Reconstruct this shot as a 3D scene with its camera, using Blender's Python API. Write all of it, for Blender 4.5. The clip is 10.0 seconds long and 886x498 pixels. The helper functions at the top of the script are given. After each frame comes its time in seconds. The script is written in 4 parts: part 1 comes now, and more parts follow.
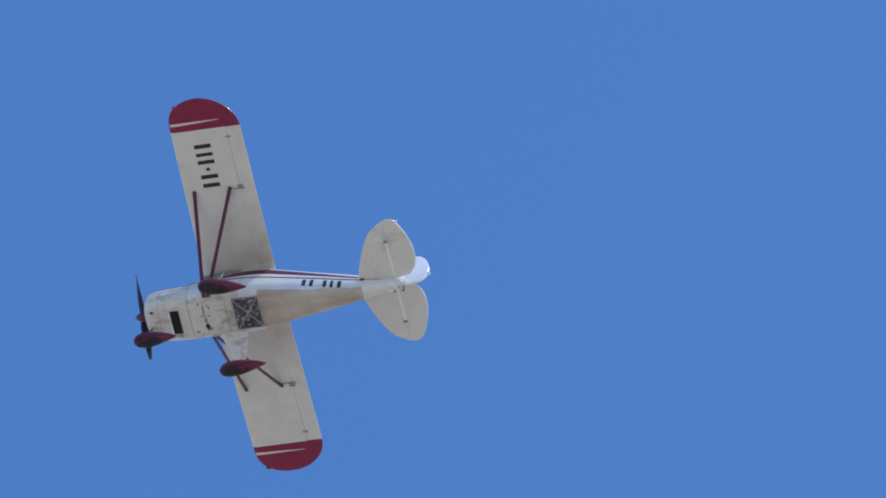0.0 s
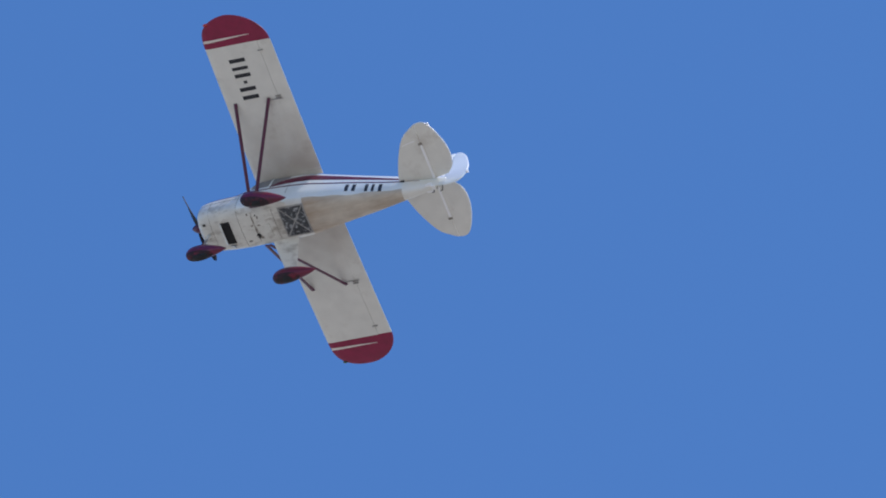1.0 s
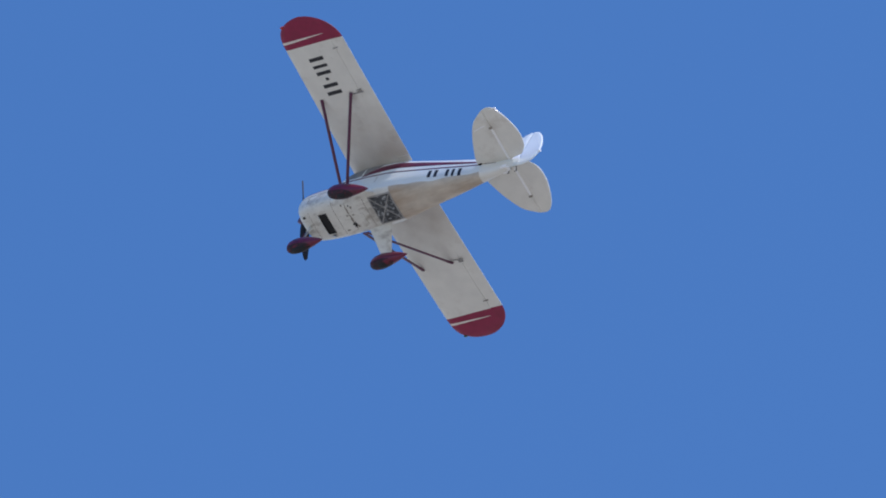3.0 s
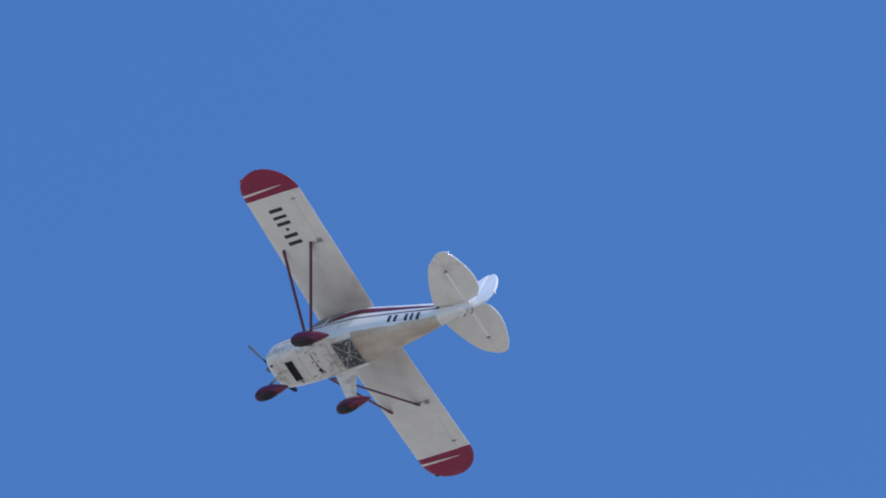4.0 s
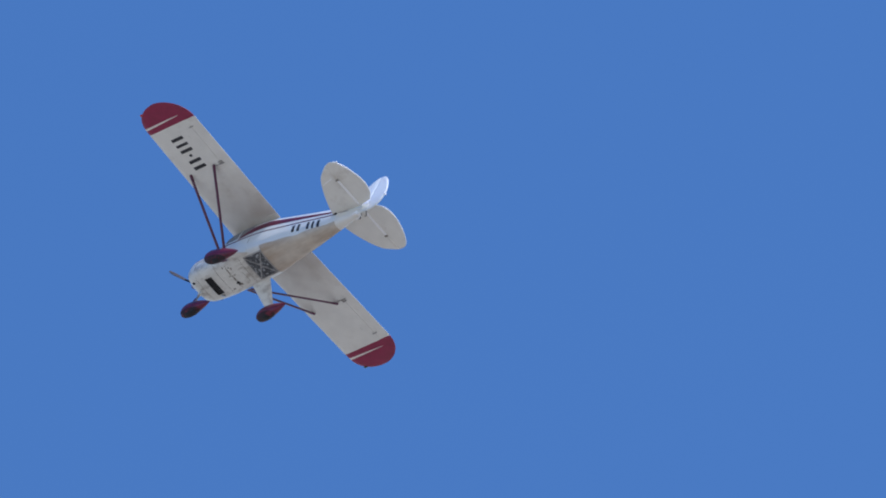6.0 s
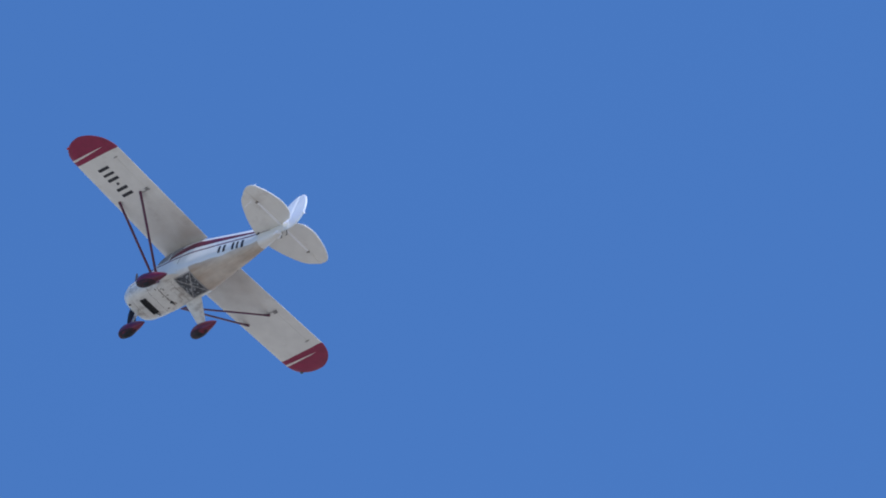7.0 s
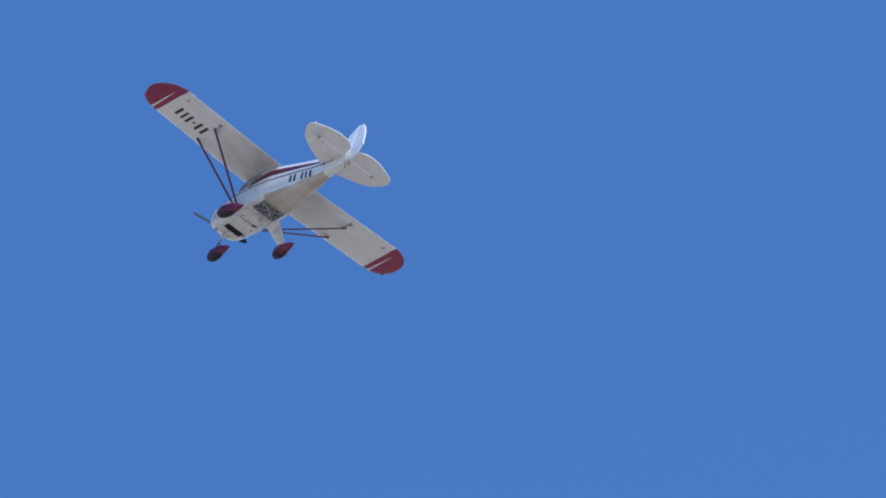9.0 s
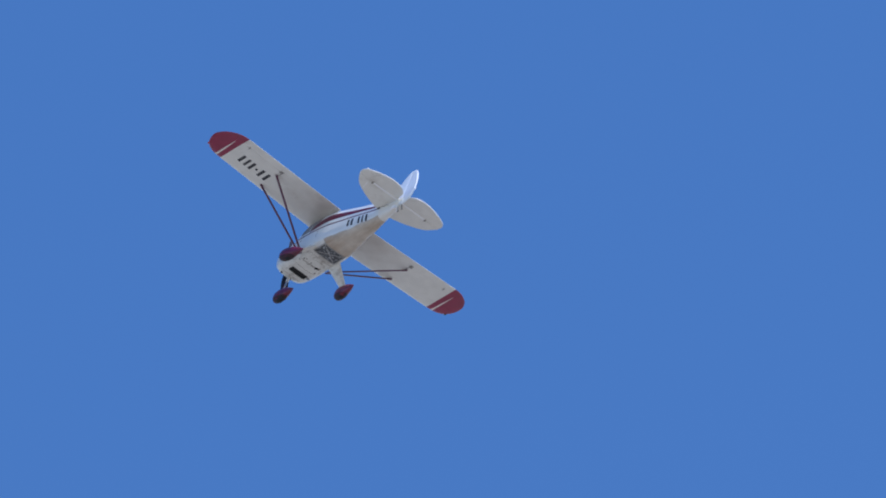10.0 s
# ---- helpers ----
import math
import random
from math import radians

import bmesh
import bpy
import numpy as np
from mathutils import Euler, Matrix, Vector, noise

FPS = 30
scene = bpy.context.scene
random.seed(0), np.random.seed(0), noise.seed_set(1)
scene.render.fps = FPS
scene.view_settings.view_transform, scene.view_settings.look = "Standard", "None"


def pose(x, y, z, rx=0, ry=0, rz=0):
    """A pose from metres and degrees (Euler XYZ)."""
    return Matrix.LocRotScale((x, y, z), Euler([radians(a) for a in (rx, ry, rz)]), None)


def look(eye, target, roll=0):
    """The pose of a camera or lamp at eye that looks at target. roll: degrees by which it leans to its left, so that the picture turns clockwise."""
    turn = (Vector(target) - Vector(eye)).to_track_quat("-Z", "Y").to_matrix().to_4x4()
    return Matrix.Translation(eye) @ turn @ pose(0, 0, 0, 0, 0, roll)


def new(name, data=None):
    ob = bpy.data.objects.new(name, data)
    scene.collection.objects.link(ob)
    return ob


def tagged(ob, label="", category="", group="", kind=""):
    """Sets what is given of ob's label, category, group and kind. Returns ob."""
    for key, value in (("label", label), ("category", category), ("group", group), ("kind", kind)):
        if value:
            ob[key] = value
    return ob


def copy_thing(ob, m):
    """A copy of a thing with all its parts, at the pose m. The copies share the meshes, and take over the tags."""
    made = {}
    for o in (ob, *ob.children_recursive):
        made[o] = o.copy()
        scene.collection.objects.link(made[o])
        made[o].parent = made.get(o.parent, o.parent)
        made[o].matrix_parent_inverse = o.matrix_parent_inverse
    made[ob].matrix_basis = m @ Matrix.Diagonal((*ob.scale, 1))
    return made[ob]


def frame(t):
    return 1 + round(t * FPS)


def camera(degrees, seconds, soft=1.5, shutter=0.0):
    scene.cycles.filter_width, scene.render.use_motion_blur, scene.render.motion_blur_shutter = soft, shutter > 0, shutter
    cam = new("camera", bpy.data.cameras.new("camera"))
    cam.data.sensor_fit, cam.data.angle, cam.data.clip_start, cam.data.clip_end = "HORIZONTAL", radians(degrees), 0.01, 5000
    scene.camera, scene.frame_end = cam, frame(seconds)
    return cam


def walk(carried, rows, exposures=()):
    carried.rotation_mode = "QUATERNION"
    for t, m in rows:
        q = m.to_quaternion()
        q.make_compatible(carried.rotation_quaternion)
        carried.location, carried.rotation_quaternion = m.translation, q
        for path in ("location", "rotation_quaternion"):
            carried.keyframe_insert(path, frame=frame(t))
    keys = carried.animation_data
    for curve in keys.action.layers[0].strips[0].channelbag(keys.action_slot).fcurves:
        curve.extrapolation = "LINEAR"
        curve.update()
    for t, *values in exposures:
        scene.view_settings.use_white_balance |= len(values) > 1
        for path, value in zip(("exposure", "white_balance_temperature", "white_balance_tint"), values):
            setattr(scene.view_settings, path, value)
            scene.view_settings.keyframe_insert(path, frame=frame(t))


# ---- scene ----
# A light high-wing aeroplane climbs away in a clear sky, filmed by hand with a long lens from the ground.
cam = camera(3.0, 10.0, soft=1.9)
walk(cam, [
    (0.0, pose(0, 0, 1.6, 136.48121, -0.11019, -160.71684)),
    (0.1, pose(0, 0, 1.6, 136.40773, 0.13327, -159.83685)),
    (0.2, pose(0, 0, 1.6, 136.23136, 0.08460, -159.23637)),
    (0.3, pose(0, 0, 1.6, 135.94654, 0.35833, -158.33235)),
    (0.4, pose(0, 0, 1.6, 135.74022, 0.15787, -157.99936)),
    (0.5, pose(0, 0, 1.6, 135.62539, 0.07779, -157.83074)),
    (0.6, pose(0, 0, 1.6, 135.54486, 0.15773, -157.54641)),
    (0.7, pose(0, 0, 1.6, 135.53939, 0.22748, -157.08803)),
    (0.8, pose(0, 0, 1.6, 135.54316, 0.69298, -156.13047)),
    (0.9, pose(0, 0, 1.6, 135.45982, 0.35021, -155.73302)),
    (1.0, pose(0, 0, 1.6, 135.33714, 0.36269, -154.86010)),
    (1.1, pose(0, 0, 1.6, 135.12346, -0.08563, -154.60090)),
    (1.2, pose(0, 0, 1.6, 134.91162, -0.31430, -154.22845)),
    (1.3, pose(0, 0, 1.6, 134.81233, -0.20176, -153.59233)),
    (1.4, pose(0, 0, 1.6, 134.82982, -0.09857, -153.08011)),
    (1.5, pose(0, 0, 1.6, 134.87235, -0.03873, -152.69409)),
    (1.6, pose(0, 0, 1.6, 134.85394, 0.45067, -152.01339)),
    (1.7, pose(0, 0, 1.6, 134.79973, -0.04258, -152.11598)),
    (1.8, pose(0, 0, 1.6, 134.73876, 0.03766, -151.60434)),
    (1.9, pose(0, 0, 1.6, 134.65795, -0.26011, -151.40729)),
    (2.0, pose(0, 0, 1.6, 134.54093, 0.37875, -150.31444)),
    (2.1, pose(0, 0, 1.6, 134.42933, -0.17125, -150.40863)),
    (2.2, pose(0, 0, 1.6, 134.25685, -0.17023, -149.92056)),
    (2.3, pose(0, 0, 1.6, 134.11829, -0.39700, -149.60717)),
    (2.4, pose(0, 0, 1.6, 134.02317, -0.41965, -149.06305)),
    (2.5, pose(0, 0, 1.6, 133.92525, -0.12946, -148.27067)),
    (2.6, pose(0, 0, 1.6, 133.83190, -0.39362, -148.06681)),
    (2.7, pose(0, 0, 1.6, 133.75117, -0.36748, -147.60703)),
    (2.8, pose(0, 0, 1.6, 133.67422, -0.38736, -147.22166)),
    (2.9, pose(0, 0, 1.6, 133.61736, -0.44098, -146.90611)),
    (3.0, pose(0, 0, 1.6, 133.57619, -0.52092, -146.64534)),
    (3.1, pose(0, 0, 1.6, 133.54642, -0.61967, -146.42429)),
    (3.2, pose(0, 0, 1.6, 133.52370, -0.72974, -146.22796)),
    (3.3, pose(0, 0, 1.6, 133.50365, -0.84363, -146.04138)),
    (3.4, pose(0, 0, 1.6, 133.48182, -0.95385, -145.84962)),
    (3.5, pose(0, 0, 1.6, 133.45373, -1.05297, -145.63779)),
    (3.6, pose(0, 0, 1.6, 133.41481, -1.13351, -145.39103)),
    (3.7, pose(0, 0, 1.6, 133.36052, -1.18803, -145.09456)),
    (3.8, pose(0, 0, 1.6, 133.28634, -1.20902, -144.73376)),
    (3.9, pose(0, 0, 1.6, 133.21734, -1.24493, -144.31332)),
    (4.0, pose(0, 0, 1.6, 133.16118, -0.74893, -143.40001)),
    (4.1, pose(0, 0, 1.6, 133.04290, -0.59501, -142.84132)),
    (4.2, pose(0, 0, 1.6, 132.70025, -0.57192, -142.43785)),
    (4.3, pose(0, 0, 1.6, 132.59320, -0.92075, -142.41410)),
    (4.4, pose(0, 0, 1.6, 132.51961, -0.24569, -141.56880)),
    (4.5, pose(0, 0, 1.6, 132.51759, -0.57532, -141.61835)),
    (4.6, pose(0, 0, 1.6, 132.39729, -0.34751, -141.09589)),
    (4.7, pose(0, 0, 1.6, 132.26134, -0.42683, -140.91132)),
    (4.8, pose(0, 0, 1.6, 132.12336, -0.55332, -140.70062)),
    (4.9, pose(0, 0, 1.6, 131.99767, -0.60488, -140.42172)),
    (5.0, pose(0, 0, 1.6, 131.86954, -0.04023, -139.54990)),
    (5.1, pose(0, 0, 1.6, 131.75014, -0.07389, -139.21982)),
    (5.2, pose(0, 0, 1.6, 131.62338, -0.06827, -138.86634)),
    (5.3, pose(0, 0, 1.6, 131.49439, -0.28796, -138.72312)),
    (5.4, pose(0, 0, 1.6, 131.38709, 0.34715, -137.83630)),
    (5.5, pose(0, 0, 1.6, 131.31381, 0.18251, -137.65945)),
    (5.6, pose(0, 0, 1.6, 131.24491, 0.13940, -137.42228)),
    (5.7, pose(0, 0, 1.6, 131.14095, -0.22144, -137.39745)),
    (5.8, pose(0, 0, 1.6, 131.04304, -0.19704, -137.04771)),
    (5.9, pose(0, 0, 1.6, 130.93975, -0.12943, -136.65719)),
    (6.0, pose(0, 0, 1.6, 130.83233, -0.02799, -136.23627)),
    (6.1, pose(0, 0, 1.6, 130.72203, 0.09782, -135.79523)),
    (6.2, pose(0, 0, 1.6, 130.61004, 0.23852, -135.34422)),
    (6.3, pose(0, 0, 1.6, 130.49750, 0.38452, -134.89334)),
    (6.4, pose(0, 0, 1.6, 130.38547, 0.52617, -134.45254)),
    (6.5, pose(0, 0, 1.6, 130.27491, 0.65375, -134.03169)),
    (6.6, pose(0, 0, 1.6, 130.16670, 0.75746, -133.64055)),
    (6.7, pose(0, 0, 1.6, 130.06167, 0.82745, -133.28880)),
    (6.8, pose(0, 0, 1.6, 129.96064, 0.85382, -132.98605)),
    (6.9, pose(0, 0, 1.6, 129.86731, 0.10668, -133.34839)),
    (7.0, pose(0, 0, 1.6, 129.78028, 0.51279, -132.88044)),
    (7.1, pose(0, 0, 1.6, 129.69846, 0.01180, -132.98196)),
    (7.2, pose(0, 0, 1.6, 129.60878, 0.43409, -132.24181)),
    (7.3, pose(0, 0, 1.6, 129.46619, 0.01436, -132.13222)),
    (7.4, pose(0, 0, 1.6, 129.31242, -0.42903, -132.13767)),
    (7.5, pose(0, 0, 1.6, 129.17421, 0.22891, -131.28894)),
    (7.6, pose(0, 0, 1.6, 129.03008, -0.41504, -131.51285)),
    (7.7, pose(0, 0, 1.6, 128.85719, -0.09186, -130.95343)),
    (7.8, pose(0, 0, 1.6, 128.71153, 0.37425, -130.33046)),
    (7.9, pose(0, 0, 1.6, 128.56654, -0.14853, -130.54381)),
    (8.0, pose(0, 0, 1.6, 128.50928, -0.54255, -130.68146)),
    (8.1, pose(0, 0, 1.6, 128.41886, 0.19850, -129.84354)),
    (8.2, pose(0, 0, 1.6, 128.44570, -0.32497, -130.01101)),
    (8.3, pose(0, 0, 1.6, 128.42505, -0.19128, -129.69168)),
    (8.4, pose(0, 0, 1.6, 128.37398, -0.37388, -129.69070)),
    (8.5, pose(0, 0, 1.6, 128.27649, -0.19393, -129.46498)),
    (8.6, pose(0, 0, 1.6, 128.16751, 0.12046, -129.05341)),
    (8.7, pose(0, 0, 1.6, 128.06343, 0.08290, -128.88844)),
    (8.8, pose(0, 0, 1.6, 127.84931, 0.94278, -127.68142)),
    (8.9, pose(0, 0, 1.6, 127.55367, -0.13343, -128.08989)),
    (9.0, pose(0, 0, 1.6, 127.31044, 0.09677, -127.66737)),
    (9.1, pose(0, 0, 1.6, 127.14459, -0.35204, -127.82275)),
    (9.2, pose(0, 0, 1.6, 127.01276, 0.71566, -126.85175)),
    (9.3, pose(0, 0, 1.6, 126.94282, 0.41283, -126.92413)),
    (9.4, pose(0, 0, 1.6, 126.89526, -0.22809, -127.32380)),
    (9.5, pose(0, 0, 1.6, 126.79458, -0.08112, -127.07585)),
    (9.6, pose(0, 0, 1.6, 126.70691, -0.44793, -127.18789)),
    (9.7, pose(0, 0, 1.6, 126.60141, 0.27865, -126.34569)),
    (9.8, pose(0, 0, 1.6, 126.53608, -0.66319, -126.55794)),
    (9.9, pose(0, 0, 1.6, 126.47077, -0.09686, -125.69468)),
    (10.0, pose(0, 0, 1.6, 126.47284, -1.39692, -126.27494)),
], exposures=[(0.0, 0.30, 6300, 20), (2.5, 0.29, 6200, 20), (5.0, 0.30, 6120, 20.5), (10.0, 0.24, 5920, 21.5)])

# ---- light ----
SUN_ELEVATION, SUN_AZIMUTH = 57.0, -168.0   # degrees; azimuth counted from +X towards +Y
world = bpy.data.worlds.new("sky")
scene.world = world
world.use_nodes = True
wn = world.node_tree.nodes
sky = wn.new("ShaderNodeTexSky")
sky.sky_type, sky.sun_disc = "NISHITA", False
sky.sun_elevation, sky.sun_rotation = radians(SUN_ELEVATION), radians(90.0 - SUN_AZIMUTH)
sky.altitude, sky.air_density, sky.dust_density, sky.ozone_density = 600.0, 1.0, 0.15, 3.0
wn["Background"].inputs["Strength"].default_value = 0.145
deep = wn.new("ShaderNodeHueSaturation")   # the dry, clear air's deep blue
deep.inputs["Saturation"].default_value = 1.215
world.node_tree.links.new(sky.outputs["Color"], deep.inputs["Color"])
world.node_tree.links.new(deep.outputs["Color"], wn["Background"].inputs["Color"])

sun_data = bpy.data.lights.new("sun", "SUN")
sun_data.energy, sun_data.angle, sun_data.color = 3.35, radians(0.53), (1.0, 0.96, 0.91)
sun = new("sun", sun_data)
sun_from = Vector((math.cos(radians(SUN_ELEVATION)) * math.cos(radians(SUN_AZIMUTH)),
                   math.cos(radians(SUN_ELEVATION)) * math.sin(radians(SUN_AZIMUTH)),
                   math.sin(radians(SUN_ELEVATION))))
sun.matrix_world = look(sun_from * 50, (0, 0, 0))


# ---- materials ----
def material(name, colour, rough=0.5, metal=0.0, grain=None, stain=None, bump=None, coat=0.0, tone_cloud=None):
    """Principled surface. grain: (scale, share) of fine mottling; stain: (scale, colour, low, high, stretch) of
    blotches;
    bump: (scale, height in metres); tone_cloud: (x, y, reach, colour, share) of a second tone on both sides of the
    middle."""
    m = bpy.data.materials.new(name)
    m.use_nodes = True
    nt = m.node_tree
    n, link = nt.nodes, nt.links.new
    b = n["Principled BSDF"]
    b.inputs["Roughness"].default_value, b.inputs["Metallic"].default_value = rough, metal
    b.inputs["Coat Weight"].default_value, b.inputs["Coat Roughness"].default_value = coat, 0.12
    where = n.new("ShaderNodeTexCoord").outputs["Object"]
    out = None
    rgb = n.new("ShaderNodeRGB")
    rgb.outputs[0].default_value = (*colour, 1)
    out = rgb.outputs[0]
    if grain:
        t = n.new("ShaderNodeTexNoise")
        t.inputs["Scale"].default_value, t.inputs["Detail"].default_value = grain[0], 5
        link(where, t.inputs["Vector"])
        r = n.new("ShaderNodeMapRange")
        r.inputs["From Min"].default_value, r.inputs["From Max"].default_value = 0.3, 0.7
        r.inputs["To Min"].default_value, r.inputs["To Max"].default_value = 1 - grain[1], 1 + grain[1] * 0.4
        link(t.outputs["Fac"], r.inputs["Value"])
        mix = n.new("ShaderNodeVectorMath")
        mix.operation = "SCALE"
        link(out, mix.inputs[0])
        link(r.outputs[0], mix.inputs["Scale"])
        out = mix.outputs[0]
    if stain:
        scale, tint, low, high, stretch = stain
        mp = n.new("ShaderNodeMapping")
        mp.inputs["Scale"].default_value = stretch
        link(where, mp.inputs["Vector"])
        t = n.new("ShaderNodeTexNoise")
        t.inputs["Scale"].default_value, t.inputs["Detail"].default_value, t.inputs["Roughness"].default_value = scale, 6, 0.62
        link(mp.outputs[0], t.inputs["Vector"])
        r = n.new("ShaderNodeMapRange")
        r.inputs["From Min"].default_value, r.inputs["From Max"].default_value = low, high
        link(t.outputs["Fac"], r.inputs["Value"])
        mix = n.new("ShaderNodeMix")
        mix.data_type = "RGBA"
        link(r.outputs[0], mix.inputs["Factor"])
        link(out, mix.inputs[6])
        mix.inputs[7].default_value = (*tint, 1)
        out = mix.outputs[2]
    if tone_cloud:
        gx, gy, reach, tint, share = tone_cloud
        fold = n.new("ShaderNodeVectorMath")
        fold.operation = "ABSOLUTE"
        link(where, fold.inputs[0])
        flat = n.new("ShaderNodeVectorMath")
        flat.operation = "MULTIPLY"
        flat.inputs[1].default_value = (1.0, 1.0, 0.0)
        link(fold.outputs[0], flat.inputs[0])
        far = n.new("ShaderNodeVectorMath")
        far.operation = "DISTANCE"
        far.inputs[1].default_value = (abs(gx), gy, 0.0)
        link(flat.outputs[0], far.inputs[0])
        t = n.new("ShaderNodeTexNoise")
        t.inputs["Scale"].default_value, t.inputs["Detail"].default_value = 2.2, 6
        link(where, t.inputs["Vector"])
        wobble = n.new("ShaderNodeMath")
        wobble.operation = "MULTIPLY_ADD"
        wobble.inputs[1].default_value, wobble.inputs[2].default_value = -reach, 0.5 * reach
        link(t.outputs["Fac"], wobble.inputs[0])
        edge = n.new("ShaderNodeMath")
        edge.operation = "ADD"
        link(far.outputs["Value"], edge.inputs[0])
        link(wobble.outputs[0], edge.inputs[1])
        r = n.new("ShaderNodeMapRange")
        r.inputs["From Min"].default_value, r.inputs["From Max"].default_value = 0.0, reach
        r.inputs["To Min"].default_value, r.inputs["To Max"].default_value = share, 0.0
        link(edge.outputs[0], r.inputs["Value"])
        mix = n.new("ShaderNodeMix")
        mix.data_type = "RGBA"
        link(r.outputs[0], mix.inputs["Factor"])
        link(out, mix.inputs[6])
        mix.inputs[7].default_value = (*tint, 1)
        out = mix.outputs[2]
    link(out, b.inputs["Base Color"])
    if bump:
        t = n.new("ShaderNodeTexNoise")
        t.inputs["Scale"].default_value, t.inputs["Detail"].default_value = bump[0], 4
        link(where, t.inputs["Vector"])
        bp = n.new("ShaderNodeBump")
        bp.inputs["Strength"].default_value, bp.inputs["Distance"].default_value = 1.0, bump[1]
        link(t.outputs["Fac"], bp.inputs["Height"])
        link(bp.outputs["Normal"], b.inputs["Normal"])
    return m


FABRIC = material("painted_fabric", (0.785, 0.77, 0.70), 0.36, coat=0.3, grain=(3.0, 0.07), bump=(2.5, 0.004),
                  stain=(1.6, (0.52, 0.47, 0.40), 0.57, 0.82, (1.0, 1.0, 1.0)))
# the wing fabric, browner and darker towards the root
WING = material("root_darkened_wing_fabric", (0.785, 0.77, 0.70), 0.36, coat=0.3, grain=(3.0, 0.07), bump=(2.5, 0.004),
                stain=(1.6, (0.52, 0.47, 0.40), 0.57, 0.82, (1.0, 1.0, 1.0)), tone_cloud=(1.25, 0.55, 1.6, (0.44, 0.37, 0.30), 0.7))
FUSELAGE = material("white_fuselage_paint", (0.75, 0.775, 0.74), 0.30, grain=(2.5, 0.08), bump=(2.0, 0.003), coat=0.6)
FIN = material("white_fin_paint", (0.90, 0.93, 0.92), 0.28, grain=(2.5, 0.04), bump=(2.0, 0.002), coat=0.7)
BELLY = material("oil_stained_belly_fabric", (0.60, 0.535, 0.44), 0.5, grain=(4.0, 0.16), bump=(3.0, 0.003),
                 stain=(1.3, (0.36, 0.26, 0.175), 0.44, 0.74, (0.45, 2.2, 1.0)))
COWL = material("white_cowl_paint", (0.735, 0.725, 0.66), 0.36, grain=(4.0, 0.12), bump=(2.0, 0.002),
                stain=(3.2, (0.26, 0.22, 0.17), 0.51, 0.76, (0.7, 1.4, 1.0)), coat=0.2)
RED = material("maroon_paint", (0.27, 0.004, 0.050), 0.5, grain=(5.0, 0.18), coat=0.2)
# the tips' maroon again, darkened for the wing's shade on the sides
STRIPE = material("shaded_maroon_stripe", (0.125, 0.010, 0.036), 0.5, grain=(5.0, 0.25))
STRUT_RED = material("strut_maroon_paint", (0.088, 0.008, 0.042), 0.40, grain=(8.0, 0.2), coat=0.2)
CREAM = material("cream_trim_paint", (0.80, 0.72, 0.66), 0.4, grain=(6.0, 0.1))
MARK = material("black_marking_paint", (0.018, 0.020, 0.026), 0.45, grain=(9.0, 0.3))
BLACK = material("sooty_black", (0.012, 0.012, 0.014), 0.75, grain=(14.0, 0.4))
# near-black maroon: the spats' shaded undersides, put into the colour
SPAT_SHADE = material("shade_on_maroon", (0.028, 0.008, 0.013), 0.7, grain=(9.0, 0.5), stain=(7.0, (0.16, 0.010, 0.028), 0.52, 0.66, (1.0, 1.0, 1.0)))
SPAT = material("spat_maroon_paint", (0.15, 0.006, 0.034), 0.36, grain=(7.0, 0.35), coat=0.15, stain=(6.0, (0.07, 0.010, 0.018), 0.55, 0.70, (1.0, 1.0, 1.0)))
RUBBER = material("tyre_rubber", (0.020, 0.020, 0.022), 0.85, grain=(20.0, 0.3), bump=(60.0, 0.002))
STEEL = material("dull_steel", (0.45, 0.45, 0.46), 0.35, 0.9, grain=(20.0, 0.25))
BLADE = material("satin_black_blade", (0.014, 0.018, 0.034), 0.8, grain=(12.0, 0.3))
# real fittings, and the tail's strips and bead that stand in for light
WIRE = material("white_fittings_and_glints", (0.95, 0.95, 0.94), 0.3, 0.0, grain=(30.0, 0.05), coat=0.5)
GLASS = material("tinted_acrylic", (0.22, 0.21, 0.195), 0.55, grain=(4.0, 0.3))
PANEL = material("dirty_clear_panel", (0.055, 0.062, 0.070), 0.22, grain=(7.0, 0.6),
                 stain=(13.0, (0.36, 0.38, 0.39), 0.53, 0.62, (1.0, 1.0, 1.0)))
FRAME = material("aluminium_frame", (0.36, 0.355, 0.34), 0.5, 0.3, grain=(10.0, 0.25))
BRACKET = material("weathered_bracket", (0.33, 0.31, 0.29), 0.6, grain=(20.0, 0.3))
SEAM = material("panel_gap_grime", (0.30, 0.27, 0.225), 0.8, grain=(12.0, 0.4))
LENS_RED = material("red_lamp_lens", (0.45, 0.02, 0.02), 0.12, coat=0.6)
LENS_GREEN = material("green_lamp_lens", (0.012, 0.05, 0.03), 0.12, coat=0.6)
GRASS = material("dry_grassland", (0.335, 0.313, 0.255), 0.95, grain=(0.02, 0.3),
                 stain=(0.004, (0.22, 0.21, 0.165), 0.48, 0.62, (1.0, 1.0, 1.0)))


# ---- mesh helpers ----
def part(name, bm, mat, parent, label="", sharp=35.0):
    """Links bm as one mesh object under parent."""
    bmesh.ops.remove_doubles(bm, verts=bm.verts, dist=1e-5)
    bmesh.ops.recalc_face_normals(bm, faces=bm.faces)
    me = bpy.data.meshes.new(name)
    bm.to_mesh(me)
    bm.free()
    me.materials.append(mat)
    me.shade_smooth()
    me.set_sharp_from_angle(angle=radians(sharp))
    ob = new(name, me)
    ob.parent = parent
    if label:
        tagged(ob, label)
    return ob


